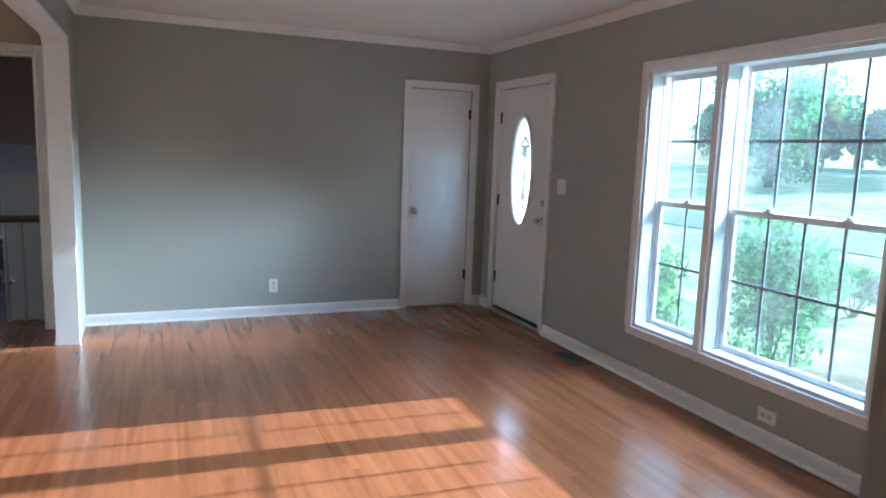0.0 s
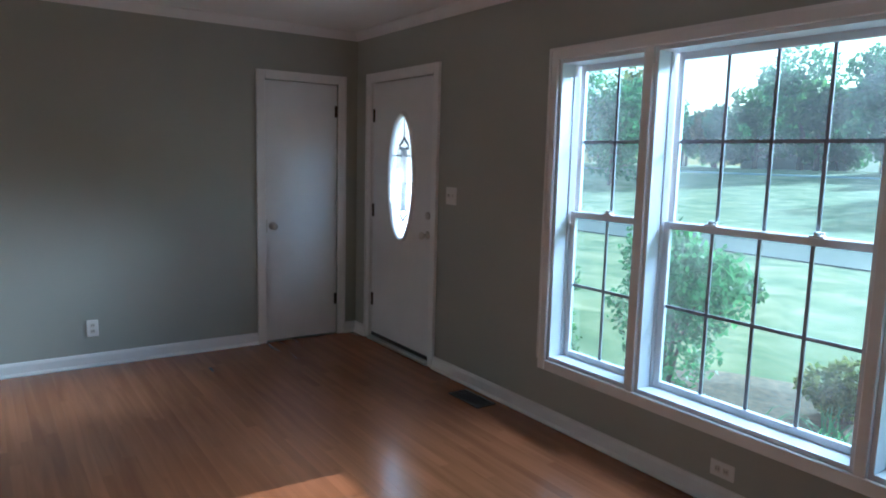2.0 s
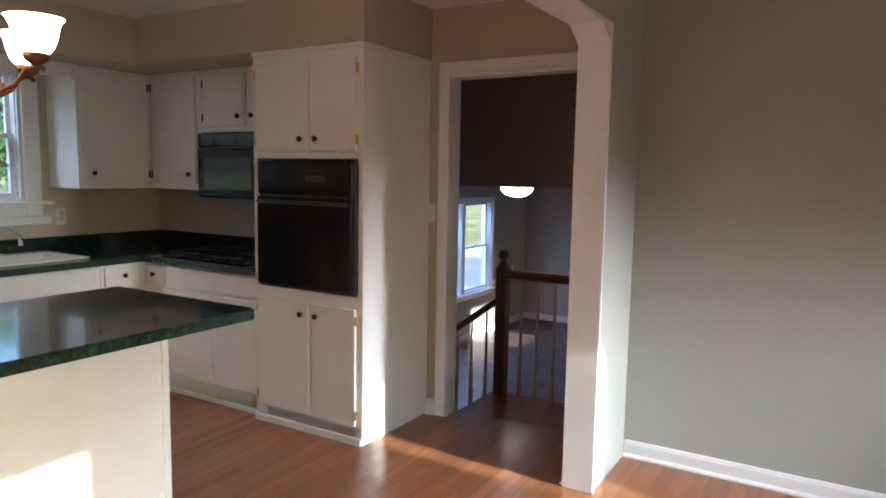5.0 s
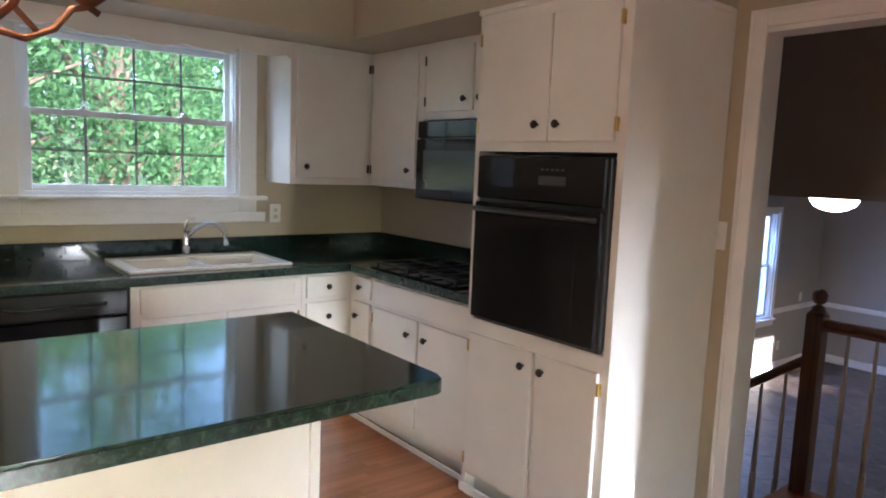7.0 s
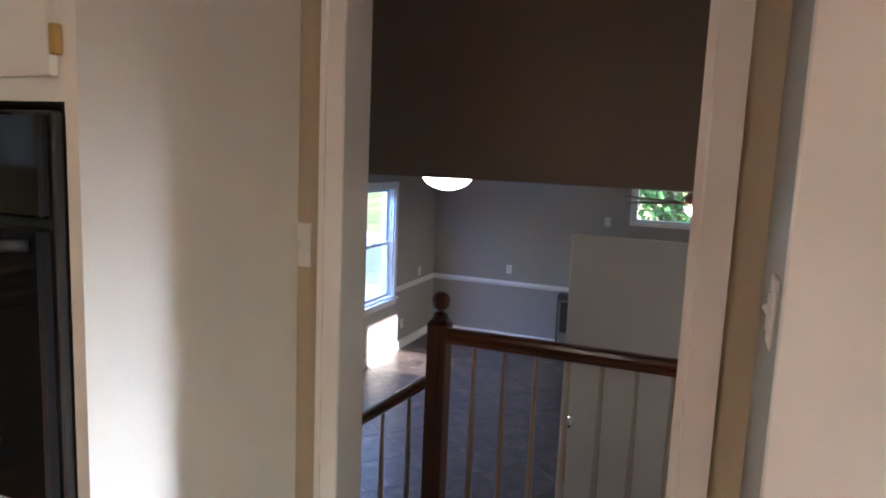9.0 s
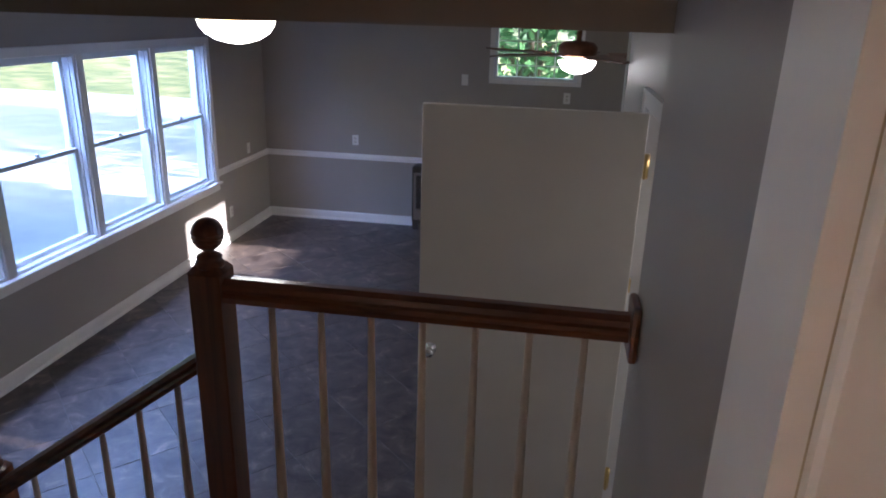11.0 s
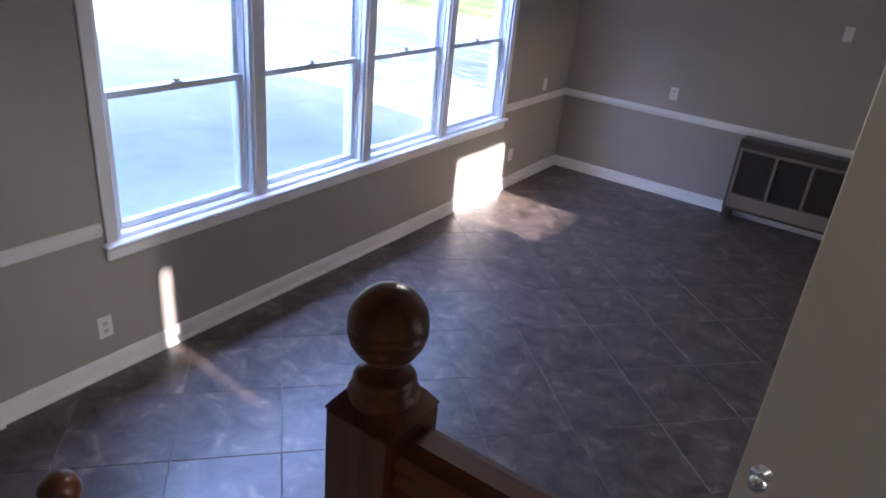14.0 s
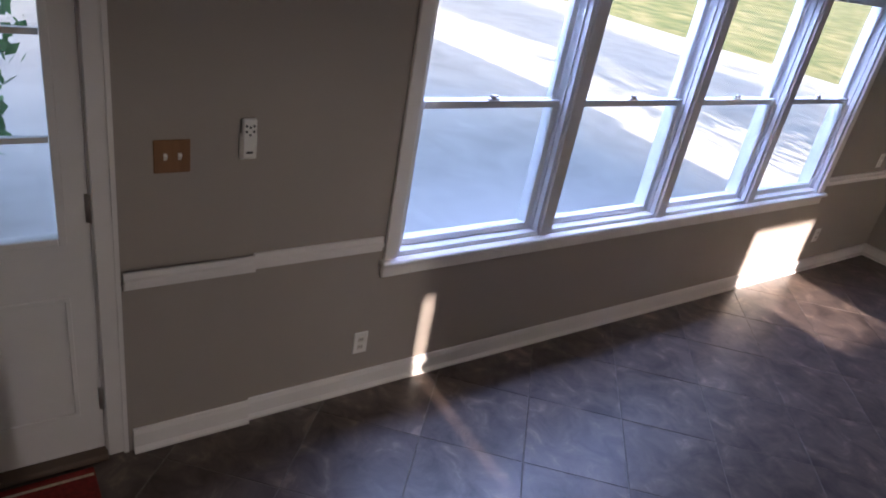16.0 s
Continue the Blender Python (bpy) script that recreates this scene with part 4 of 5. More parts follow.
dd = part("door", boxes((-0.378, 0.20, -0.024, -0.001, 0.006, 0.332), bevel=0.005), BLACK, mw)
part("door_window", boxes((-0.31, 0.13, -0.0255, -0.0235, 0.06, 0.27)), mat("microwave_window", (0.02, 0.028, 0.03), 0.12, vary=0.2), dd)
bm = bmesh.new()
tube(bm, [(0.178, -0.024, 0.04), (0.178, -0.05, 0.06), (0.178, -0.05, 0.28), (0.178, -0.024, 0.30)], 0.008, 8)
part("handle", bm, BLACKM, dd)
part("control_panel", boxes((0.206, 0.378, -0.022, -0.001, 0.006, 0.332), bevel=0.004), BLACK, mw)

# island
isl = thing("kitchen_island", pose(0, 0, 0), "white painted kitchen island with a dark green laminate top", "island")
part("body", boxes((-2.71, -2.08, 2.95, 4.37, 0.0, 0.868)), CAB, isl)
part("corner_post", boxes((-2.10, -2.072, 4.345, 4.378, 0.0, 0.867), bevel=0.003), CAB, isl)
bm = boxes((-2.77, -1.805, 2.70, 4.626, 0.8685, 0.912))
ed = [e for e in bm.edges if abs(e.verts[0].co.z - e.verts[1].co.z) > 0.01 and e.verts[0].co.x > -2]
bmesh.ops.bevel(bm, geom=ed, offset=0.05, segments=4, affect="EDGES", profile=0.5)
ed = [e for e in bm.edges if e.verts[0].co.z > 0.9 and e.verts[1].co.z > 0.9 and len(e.link_faces) == 2 and abs(e.link_faces[0].normal.z - e.link_faces[1].normal.z) > 0.5]
bmesh.ops.bevel(bm, geom=ed, offset=0.008, segments=2, affect="EDGES")
top = part("top", bm, COUNTER, isl, "dark green marbled laminate top")
top.data.materials.append(COUNTEREDGE)
for f in top.data.polygons:
    if abs(f.normal.z) < 0.6:
        f.material_index = 1

# kitchen window
w = thing("window_2", pose(XW, 4.50, 0, 0, 0, 90), "white double-hung kitchen window with grilles over the sink", "window", kind="structure")
sash_light(w, -0.57, 0.57, 1.26, 2.12, 4, 2, depth=0.05, lock=2, muntin=0.012)
part("casing", boxes((-0.68, -0.57, -0.02, 0, 1.16, 2.155), bevel=0.004), WHITE, w)
part("casing", boxes((0.57, 0.68, -0.02, 0, 1.16, 2.155), bevel=0.004), WHITE, w)
part("apron", boxes((-0.74, 0.74, -0.018, 0, 1.10, 1.16), bevel=0.004), WHITE, w)
part("stool", boxes((-0.74, 0.74, -0.05, 0.04, 1.235, 1.26), bevel=0.006), WHITE, w)
part("casing", boxes((-0.57, 0.57, -0.018, 0, 1.16, 1.235), bevel=0.003), WHITE, w)
# scalloped valance
vl = thing("window_valance", pose(-4.10, 3.76, 0, 0, 0, 90), "white scalloped wooden valance above the sink window", "valance")
n = 60
out = [(0, 2.157), (0, 2.06)] + [(1.48 * i / n, 2.075 - 0.022 * abs(math.sin(math.pi * 5 * i / n)) + 0.012 * math.cos(2 * math.pi * i / n)) for i in range(1, n)] + [(1.48, 2.06), (1.48, 2.157)]
bm = bmesh.new()
fr = [bm.verts.new((x, 0, z)) for x, z in out]
bk = [bm.verts.new((x, 0.018, z)) for x, z in out]
for i in range(len(out)):
    j = (i + 1) % len(out)
    bm.faces.new((fr[i], fr[j], bk[j], bk[i]))
bm.faces.new(fr)
bm.faces.new(list(reversed(bk)))
bmesh.ops.recalc_face_normals(bm, faces=bm.faces)
part("board", bm, CAB, vl)
outlet(pose(XW, 5.31, 1.15, 0, 0, 90), "white wall outlet above the green backsplash")

# chandelier
ch = thing("chandelier", pose(-1.816, 3.52, 1.73), "bronze chandelier with lit bell-shaped glass shades", "chandelier")
bm = bmesh.new()
lathe(bm, [(0.008, 0.69), (0.008, 0.20), (0.03, 0.17), (0.02, 0.10), (0.035, 0.04), (0.028, -0.02), (0.012, -0.05), (0.018, -0.075), (0.004, -0.10)], 0, 0, 0, 16)
part("stem", bm, COPPER, ch)
bm = bmesh.new()
lathe(bm, [(0.065, 0.719), (0.065, 0.708), (0.03, 0.688), (0.008, 0.68)], 0, 0, 0, 20)
part("canopy", bm, COPPER, ch)
for k in range(5):
    a = radians(30 + 72 * k)
    ca, sa = math.cos(a), math.sin(a)
    bm = bmesh.new()
    pts = [(0.02, 0.0), (0.07, -0.035), (0.13, -0.045), (0.18, -0.02), (0.21, 0.02), (0.24, 0.03), (0.26, 0.02)]
    tube(bm, [(r * ca, r * sa, z) for r, z in pts], 0.007, 8)
    tube(bm, [(r * ca, r * sa, z) for r, z in ((0.01, 0.19), (0.05, 0.11), (0.10, 0.02), (0.15, -0.03))], 0.006, 8)
    arm = part("arm", bm, COPPER, ch)
    bm = bmesh.new()
    lathe(bm, [(0.012, 0.03), (0.03, 0.045), (0.034, 0.06), (0.03, 0.062)], 0.24 * ca, 0.24 * sa, 0, 14)
    part("socket_cup", bm, COPPER, arm)
    bm = bmesh.new()
    prof = [(0.032, 0.062), (0.045, 0.078), (0.055, 0.105), (0.060, 0.135), (0.068, 0.150), (0.074, 0.155), (0.070, 0.156), (0.056, 0.134), (0.050, 0.105), (0.040, 0.08), (0.020, 0.07)]
    lathe(bm, prof, 0.24 * ca, 0.24 * sa, 0, 20)
    part("shade", bm, SHADE, arm, "lit frosted glass bell shade")

# ---- stair and landing ----
struct("landing_base", boxes((-1.99, -0.86, YK + 0.12, 7.285, ZD, ZS - 0.026)), GREY, "grey painted base of the stair landing", "landing")
RUN = 0.257
st = thing("staircase", pose(0, 0, 0), "stained wooden steps going down to the den", "staircase", kind="structure")
for i in range(3):
    x1 = -1.99 - RUN * i
    z = ZS - 0.19 * (i + 1)
    part("tread", boxes((x1 - RUN - 0.02, x1 - 0.001, YK + 0.125, 7.26, z - 0.03, z), bevel=0.006), DARKWOOD, st)
    part("riser", boxes((x1 - RUN, x1 - RUN + 0.018, YK + 0.125, 7.25, z - 0.19 if i < 2 else ZD, z - 0.031)), WHITE, st)
part("riser", boxes((-2.01, -1.991, YK + 0.125, 7.25, ZS - 0.19, ZS - 0.03)), WHITE, st)
bm = bmesh.new()
pts = [(-1.99, ZS)]
for i in range(3):
    pts += [(-1.99 - RUN * i, ZS - 0.19 * (i + 1) + 0.0), (-1.99 - RUN * (i + 1), ZS - 0.19 * (i + 1))]
pts += [(-1.99 - 3 * RUN, ZD), (-1.99, ZD)]
A = [bm.verts.new((x, 7.262, z)) for x, z in pts]
B = [bm.verts.new((x, 7.285, z)) for x, z in pts]
for i in range(len(pts)):
    j = (i + 1) % len(pts)
    bm.faces.new((A[i], A[j], B[j], B[i]))
bm.faces.new(A)
bm.faces.new(list(reversed(B)))
bmesh.ops.recalc_face_normals(bm, faces=bm.faces)
part("stringer", bm, WHITE, st)

RL = thing("stair_railing", pose(0, 7.233, 0), "stained wooden stair railing with ball-top newels and slim balusters", "railing")


def newel(x, z0, z1):
    bm = boxes((x - 0.043, x + 0.043, -0.043, 0.043, z0, z1), bevel=0.004)
    nw = part("newel_post", bm, DARKWOODZ, RL)
    bm = bmesh.new()
    # chamfered cap, cove rings and a grooved ball
    h = z1
    vs = [[bm.verts.new((x + sx * r, sy * r, h + dz)) for sx, sy in ((-1, -1), (1, -1), (1, 1), (-1, 1))] for r, dz in ((0.043, -0.001), (0.030, 0.018))]
    for i in range(4):
        bm.faces.new((vs[0][i], vs[0][(i + 1) % 4], vs[1][(i + 1) % 4], vs[1][i]))
    bm.faces.new(vs[1])
    ball = [(0.036, 0.010), (0.038, 0.018), (0.034, 0.026), (0.030, 0.030), (0.033, 0.036), (0.029, 0.042), (0.016, 0.050), (0.014, 0.056)]
    R, c0 = 0.041, 0.096
    for k in range(31):
        a = -1.15 + (1.15 + math.pi / 2 - 0.08) * k / 30
        r = R * math.cos(a)
        if k in (7, 10, 13):
            r -= 0.007
        ball.append((r, c0 + R * 1.06 * math.sin(a)))
    lathe(bm, [(r, h + z) for r, z in ball], x, 0, 0, 24)
    part("finial", bm, DARKWOODZ, nw, "turned ball finial with grooves")
    return nw


newel(-1.93, ZS - 0.2, 0.79)
newel(-2.72, ZD, 0.06)
rail_prof = [(-0.030, -0.028), (0.030, -0.028), (0.033, -0.012), (0.026, -0.002), (0.032, 0.010), (0.028, 0.024), (0.012, 0.033), (-0.012, 0.033), (-0.028, 0.024), (-0.032, 0.010), (-0.026, -0.002), (-0.033, -0.012)]
bm = bmesh.new()
prism(bm, [(a, 0.742 + b) for a, b in rail_prof], -1.887, -0.882)
for f in bm.faces:
    f.smooth = False
part("handrail", bm, DARKWOOD, RL)
bm = boxes((-0.882, -0.861, -0.055, 0.055, 0.67, 0.81), bevel=0.010, seg=2)
part("rosette", bm, DARKWOOD, RL, "stained wooden wall plate")
bm = bmesh.new()
prism(bm, rail_prof, -1.972, -2.677)
for v in bm.verts:
    v.co.z += 0.53 + (v.co.x + 1.972) * 0.74
part("handrail", bm, DARKWOOD, RL)


def baluster(x, z0, z1):
    bm = boxes((x - 0.015, x + 0.015, -0.015, 0.015, z0, z0 + 0.20), bevel=0.002)
    h = z1 - z0
    lathe(bm, [(0.0135, 0.20), (0.011, 0.215), (0.0155, 0.23), (0.0145, 0.30), (0.011, h * 0.7), (0.0085, h)], x, 0, z0, 10)
    part("baluster", bm, BALUSTER, RL)


for k in range(7):
    baluster(-1.77 + 0.132 * k, ZS, 0.716)
for k in range(5):
    x = -2.06 - 0.128 * k
    i = min(2, int((-1.99 - x) / RUN))
    baluster(x, ZS - 0.19 * (i + 1), 0.50 + (x + 1.972) * 0.74)

# ---- den ----
# open door hung on the far jamb of the near doorway
d = thing("door_3", pose(-0.725, 8.547, 0), "flat cream den door standing wide open", "door", kind="structure")
part("door_slab", boxes((-0.918, 0.0, 0.0, 0.035, ZD + 0.015, 1.072), bevel=0.002), CREAMDOOR, d)
knob(d, -0.86, -0.055, 0.0, CHROME, 0.027)
for z in (0.86, -0.66):
    bm = boxes((0.0005, 0.022, 0.004, 0.030, z - 0.05, z + 0.05))
    lathe(bm, [(0.007, -0.05), (0.007, 0.05)], 0.008, -0.006, z, 10)
    part("hinge", bm, BRASS, d, "brass butt hinge")
bm = boxes((0.001, 0.010, 0.020, 0.052, 0.30, 0.36))
part("hinge", bm, BRASS, d, "brass butt hinge")
# casings of the doorways in the inner wall: local x runs to world -y
for nm, y0, y1 in (("doorway_den", 7.66, 8.625),):
    d = thing(nm, pose(XD, (y0 + y1) / 2, 0, 0, 0, -90), "white cased doorway in the den wall", "doorway", kind="structure")
    h = (y1 - y0) / 2
    casing(d, -h, h, ZD, 1.09, w=0.07)
    part("jamb", boxes((-h, -h + 0.012, -0.0005, 0.125, ZD, 1.09), (h - 0.012, h, -0.0005, 0.125, ZD, 1.09), (-h + 0.012, h - 0.012, -0.0005, 0.125, 1.078, 1.09)), WHITE, d)
    # Made wider than the stop needs, to block a second sun streak.
    part("door_stop", boxes((-h + 0.012, -h + 0.046, 0.06, 0.09, ZD, 1.078)), WHITE, d)

# den windows: local x runs to world +y
YC = (DWY0 + DWY1) / 2
w = thing("window_3", pose(XW, YC, 0, 0, 0, 90), "row of four white double-hung den windows", "window", kind="structure")
PW = (DWY1 - DWY0 - 3 * 0.07) / 4
for k in range(4):
    u = DWY0 - YC + k * (PW + 0.07)
    sash_light(w, u, u + PW, DWZ0, DWZ1, 1, 1, depth=0.06, inner=False, lock=1)
    if k:
        part("mullion", boxes((u - 0.07, u, -0.014, 0.14, DWZ0, DWZ1), bevel=0.003), WHITE, w)
H = YC - DWY0
part("casing", boxes((-H - 0.065, -H, -0.02, 0, DWZ0, DWZ1 + 0.065), bevel=0.004), WHITE, w)
part("casing", boxes((H, H + 0.065, -0.02, 0, DWZ0, DWZ1 + 0.065), bevel=0.004), WHITE, w)
part("casing", boxes((-H, H, -0.02, 0, DWZ1, DWZ1 + 0.065), bevel=0.004), WHITE, w)
part("stool", boxes((-H - 0.085, H + 0.085, -0.05, 0.0, DWZ0 - 0.024, DWZ0), bevel=0.006), WHITE, w)
part("apron", boxes((-H - 0.07, H + 0.07, -0.022, 0.0, DWZ0 - 0.09, DWZ0 - 0.024), bevel=0.006), WHITE, w)

# high window in the far wall
w = thing("window_4", pose(-1.355, YD, 0), "small high white window with grilles", "window", kind="structure")
part("frame", boxes((-0.445, -0.41, 0.0, 0.12, 0.77, 1.33), (0.41, 0.445, 0.0, 0.12, 0.77, 1.33), (-0.41, 0.41, 0.0, 0.12, 0.77, 0.80), (-0.41, 0.41, 0.0, 0.12, 1.30, 1.33)), VINYL, w)
p = part("pane", boxes((-0.41, 0.41, 0.06, 0.064, 0.80, 1.30)), GLASS, w)
p.visible_shadow = False
for x in (-0.2, 0.0, 0.2):
    part("muntin", boxes((x - 0.007, x + 0.007, 0.052, 0.072, 0.80, 1.30)), VINYL, w)
for z in (0.92, 1.04, 1.17):
    part("muntin", boxes((-0.41, 0.41, 0.053, 0.071, z - 0.006, z + 0.006)), VINYL, w)
casing(w, -0.445, 0.445, 0.77, 1.33, w=0.045, sill=True)

# back door with glass
d = thing("door_4", pose(XW, 6.78, 0, 0, 0, 90), "white back door with a glazed upper half", "door", kind="structure")
z0, z1 = ZD + 0.03, 1.08
part("door_slab", boxes((-0.415, -0.29, 0.012, 0.056, z0, z1), (0.325, 0.415, 0.012, 0.056, z0, z1), (-0.29, 0.325, 0.012, 0.056, z0, 0.0), (-0.29, 0.325, 0.012, 0.056, 0.98, z1)), DOORW, d)
part("glazing_frame", boxes((-0.31, -0.285, 0.0, 0.012, -0.02, 1.0), (0.32, 0.345, 0.0, 0.012, -0.02, 1.0), (-0.285, 0.32, 0.0, 0.012, -0.02, 0.005), (-0.285, 0.32, 0.0, 0.012, 0.975, 1.0), bevel=0.003), DOORW, d)
p = part("pane", boxes((-0.29, 0.325, 0.03, 0.036, 0.0, 0.98)), CLEAR, d)
p.visible_shadow = False
for z in (0.33, 0.65):
    part("muntin", boxes((-0.285, 0.32, 0.022, 0.044, z - 0.009, z + 0.009)), DOORW, d)
for a, b in ((-0.28, -0.02), (0.05, 0.34)):
    part("panel_moulding", boxes((a, b, 0.005, 0.0118, -0.74, -0.722), (a, b, 0.005, 0.0118, -0.238, -0.22), (a, a + 0.018, 0.005, 0.0118, -0.722, -0.238), (b - 0.018, b, 0.005, 0.0118, -0.722, -0.238), bevel=0.003), DOORW, d)
casing(d, -0.42, 0.42, ZD, 1.09, w=0.07)
part("jamb", boxes((0.4155, 0.4199, 0.0, 0.13, ZD, 1.09), (-0.4199, -0.4155, 0.0, 0.13, ZD, 1.09)), WHITE, d)
part("threshold", boxes((-0.42, 0.42, -0.04, 0.15, ZD, ZD + 0.028), bevel=0.006), mat("threshold_wood", (0.12, 0.085, 0.06), 0.6, vary=0.2), d)
for z in (-0.68, 0.10, 0.85):
    hinge(d, 0.418, z, 0.010, NICKEL, 0.1)
knob(d, -0.36, -0.02, 0.012, BRASS)

mt = thing("door_mat", pose(-4.08, 6.72, ZD), "dark red striped door mat by the back door", "mat")
part("weave", boxes((-0.30, 0.30, -0.42, 0.42, 0.0, 0.012), bevel=0.004), RED, mt)
for x in (-0.26, -0.12, -0.10, 0.10, 0.12, 0.26):
    part("stripe", boxes((x - 0.006, x + 0.006, -0.415, 0.415, 0.012, 0.0132)), CREAM, mt)

switch(pose(XW, 7.45, 0.27, 0, 0, 90), 2, "double switch with a wooden cover plate", WOODSW)
rm = thing("fan_remote", pose(XW, 7.703, 0.325, 0, 0, 90), "white fan remote in a wall cradle", "remote control")
part("cradle", boxes((-0.030, 0.030, -0.016, 0, -0.075, 0.02), bevel=0.004), PLASTIC, rm)
part("handset", boxes((-0.025, 0.025, -0.026, -0.004, -0.07, 0.075), bevel=0.006), PLASTIC, rm)
for x, z in ((0, 0.045), (-0.013, 0.03), (0.013, 0.03), (0, 0.018), (-0.013, 0.05), (0.013, 0.05)):
    bm = bmesh.new()
    lathe(bm, [(0.0045, -0.026), (0.0045, -0.028)], x, 0, z, 8, "y")
    part("button", bm, SLOT, rm)
part("lens", boxes((-0.012, 0.012, -0.0275, -0.026, -0.05, -0.042)), SLOT, rm)
outlet(pose(XW, 8.27, -0.683, 0, 0, 90))
outlet(pose(XW, 12.28, -0.64, 0, 0, 90))
switch(pose(XW, 12.786, -0.045, 0, 0, 90), 1, "white wall plate above the chair rail")
outlet(pose(-3.355, YD, 0.02), "white wall outlet above the chair rail")
switch(pose(-2.11, YD, 0.748), 1, "white wall plate beside the high window")
outlet(pose(-1.0, YD, 0.60), "white thermostat plate near the corner")

# gas wall heater
h = thing("wall_heater", pose(-2.165, YD, -0.85), "brown enamel gas wall heater with a wire grille", "heater")
part("body", boxes((-0.48, 0.48, -0.19, -0.001, 0.0, 0.64), bevel=0.012, seg=2), GRILLE, h, "dark sheet-metal casing")
part("top_grille", boxes((-0.46, 0.46, -0.18, -0.02, 0.6405, 0.65)), GRILLE, h)
part("front_frame", boxes((-0.455, -0.43, -0.216, -0.1905, 0.03, 0.575), (0.43, 0.455, -0.216, -0.1905, 0.03, 0.575), (-0.43, 0.43, -0.216, -0.1905, 0.55, 0.575), bevel=0.003), HEATER, h, "tan enamel front frame")
for x in (-0.145, 0.145):
    part("grille_bar", boxes((x - 0.013, x + 0.013, -0.216, -0.1905, 0.16, 0.55), bevel=0.002), HEATER, h)
for x0, x1 in ((-0.43, -0.158), (-0.132, 0.132), (0.158, 0.43)):
    for i in range(24):
        z = 0.168 + 0.016 * i
        part("grille_wire", boxes((x0, x1, -0.204, -0.199, z - 0.002, z + 0.002)), GRILLE, h)
part("base_panel", boxes((-0.43, 0.43, -0.214, -0.1905, 0.03, 0.158), bevel=0.003), HEATER, h, "tan enamel lower panel")
for x in (-0.44, 0.44):
    part("foot", boxes((x - 0.035, x + 0.035, -0.18, -0.03, -0.1, 0.001), bevel=0.004), GRILLE, h)

# flush dome light and ceiling fan
lt = thing("ceiling_light", pose(-2.414, 8.485, ZDC), "lit frosted glass dome light on the den ceiling", "ceiling light")
bm = bmesh.new()
lathe(bm, [(0.165, -0.001), (0.165, -0.02), (0.155, -0.024)], 0, 0, 0, 28)
part("base", bm, BRASS, lt)
bm = bmesh.new()
lathe(bm, [(0.155, -0.0245), (0.15, -0.045), (0.128, -0.075), (0.09, -0.098), (0.04, -0.112), (0.008, -0.116)], 0, 0, 0, 28)
part("dome", bm, DOME, lt, "glowing frosted dome")
fn = thing("ceiling_fan", pose(-0.99, 10.3, ZDC), "dark brown ceiling fan at rest with a lit bowl", "ceiling fan")
bm = bmesh.new()
lathe(bm, [(0.07, -0.001), (0.06, -0.04), (0.018, -0.05), (0.018, -0.11), (0.10, -0.12), (0.125, -0.15), (0.12, -0.20), (0.06, -0.225)], 0, 0, 0, 24)
part("motor", bm, COPPER, fn)
for k in range(5):
    a = 72 * k + 8
    bm = boxes((0.20, 0.66, -0.065, 0.065, -0.006, 0.003), bevel=0.002)
    box(bm, 0.10, 0.24, -0.012, 0.012, -0.012, -0.0065)
    bl = part("blade", bm, DARKWOOD, fn)
    bl.matrix_basis = pose(0, 0, -0.195, 8, 0, a)
bm = bmesh.new()
lathe(bm, [(0.12, -0.235), (0.115, -0.255), (0.09, -0.29), (0.05, -0.31), (0.008, -0.318)], 0, 0, 0, 24)
part("bowl", bm, DOME, fn, "glowing glass bowl")

# ---- outside ----
bm = bmesh.new()
gx = [-420, -200, -110, -60, -40, -30, -22, -17, -14, -11.5, -9, -7, -5.5, -4.61, -4.59, 2.95, 2.97, 4, 5.5, 7.5, 10, 13, 16, 20, 25, 32, 40, 50, 65, 85, 120, 220, 420]
gy = [-420, -200, -100, -50, -30, -20, -12, -6, -2, 2, 5, 8, 11, 14, 18, 24, 32, 45, 70, 120, 220, 420]


def ground_z(x, y):
    if x < -4.6:
        return -1.16 + 0.012 * max(0, -x - 14) * min(1, 40 / max(40, -x))
    if x < 2.96:
        return -1.35
    z = -0.42 - 0.03 * max(0, min(x - 4, 9))
    if x > 21:
        z += 0.042 * min(x - 21, 44)
    return z


grid = [[bm.verts.new((x, y, ground_z(x, y))) for y in gy] for x in gx]
for i in range(len(gx) - 1):
    for j in range(len(gy) - 1):
        f = bm.faces.new((grid[i][j], grid[i + 1][j], grid[i + 1][j + 1], grid[i][j + 1]))
        f.smooth = True
struct("ground", bm, GRASS, "sunlit patchy lawn around the house", "lawn")
struct("road", boxes((15.8, 20.2, -200, 200, -0.8, ground_z(18, 0) + 0.03)), ASPHALT, "grey asphalt street in front of the lawn", "road")
struct("road_far", boxes((55.0, 57.0, -200, 200, -0.8, ground_z(56, 0) + 0.05)), CONCRETE, "pale far street along the top of the bank", "road")
struct("pavement", boxes((-24, -4.6, 5.6, 24.0, -1.4, -1.06)), CONCRETE, "grey concrete patio and drive behind the house", "pavement")
bm = bmesh.new()
lathe(bm, [(1.45, -0.6), (1.4, ground_z(4.6, 0) + 0.02), (1.0, ground_z(4.6, 0) + 0.05)], 4.85, 3.0, 0, 24)
for v in bm.verts:
    v.co.y = 3.0 + (v.co.y - 3.0) * 1.6
    v.co.x = max(v.co.x, 2.98)
struct("ground_bed", bm, MULCH, "brown mulch planting bed below the window", "planting bed")


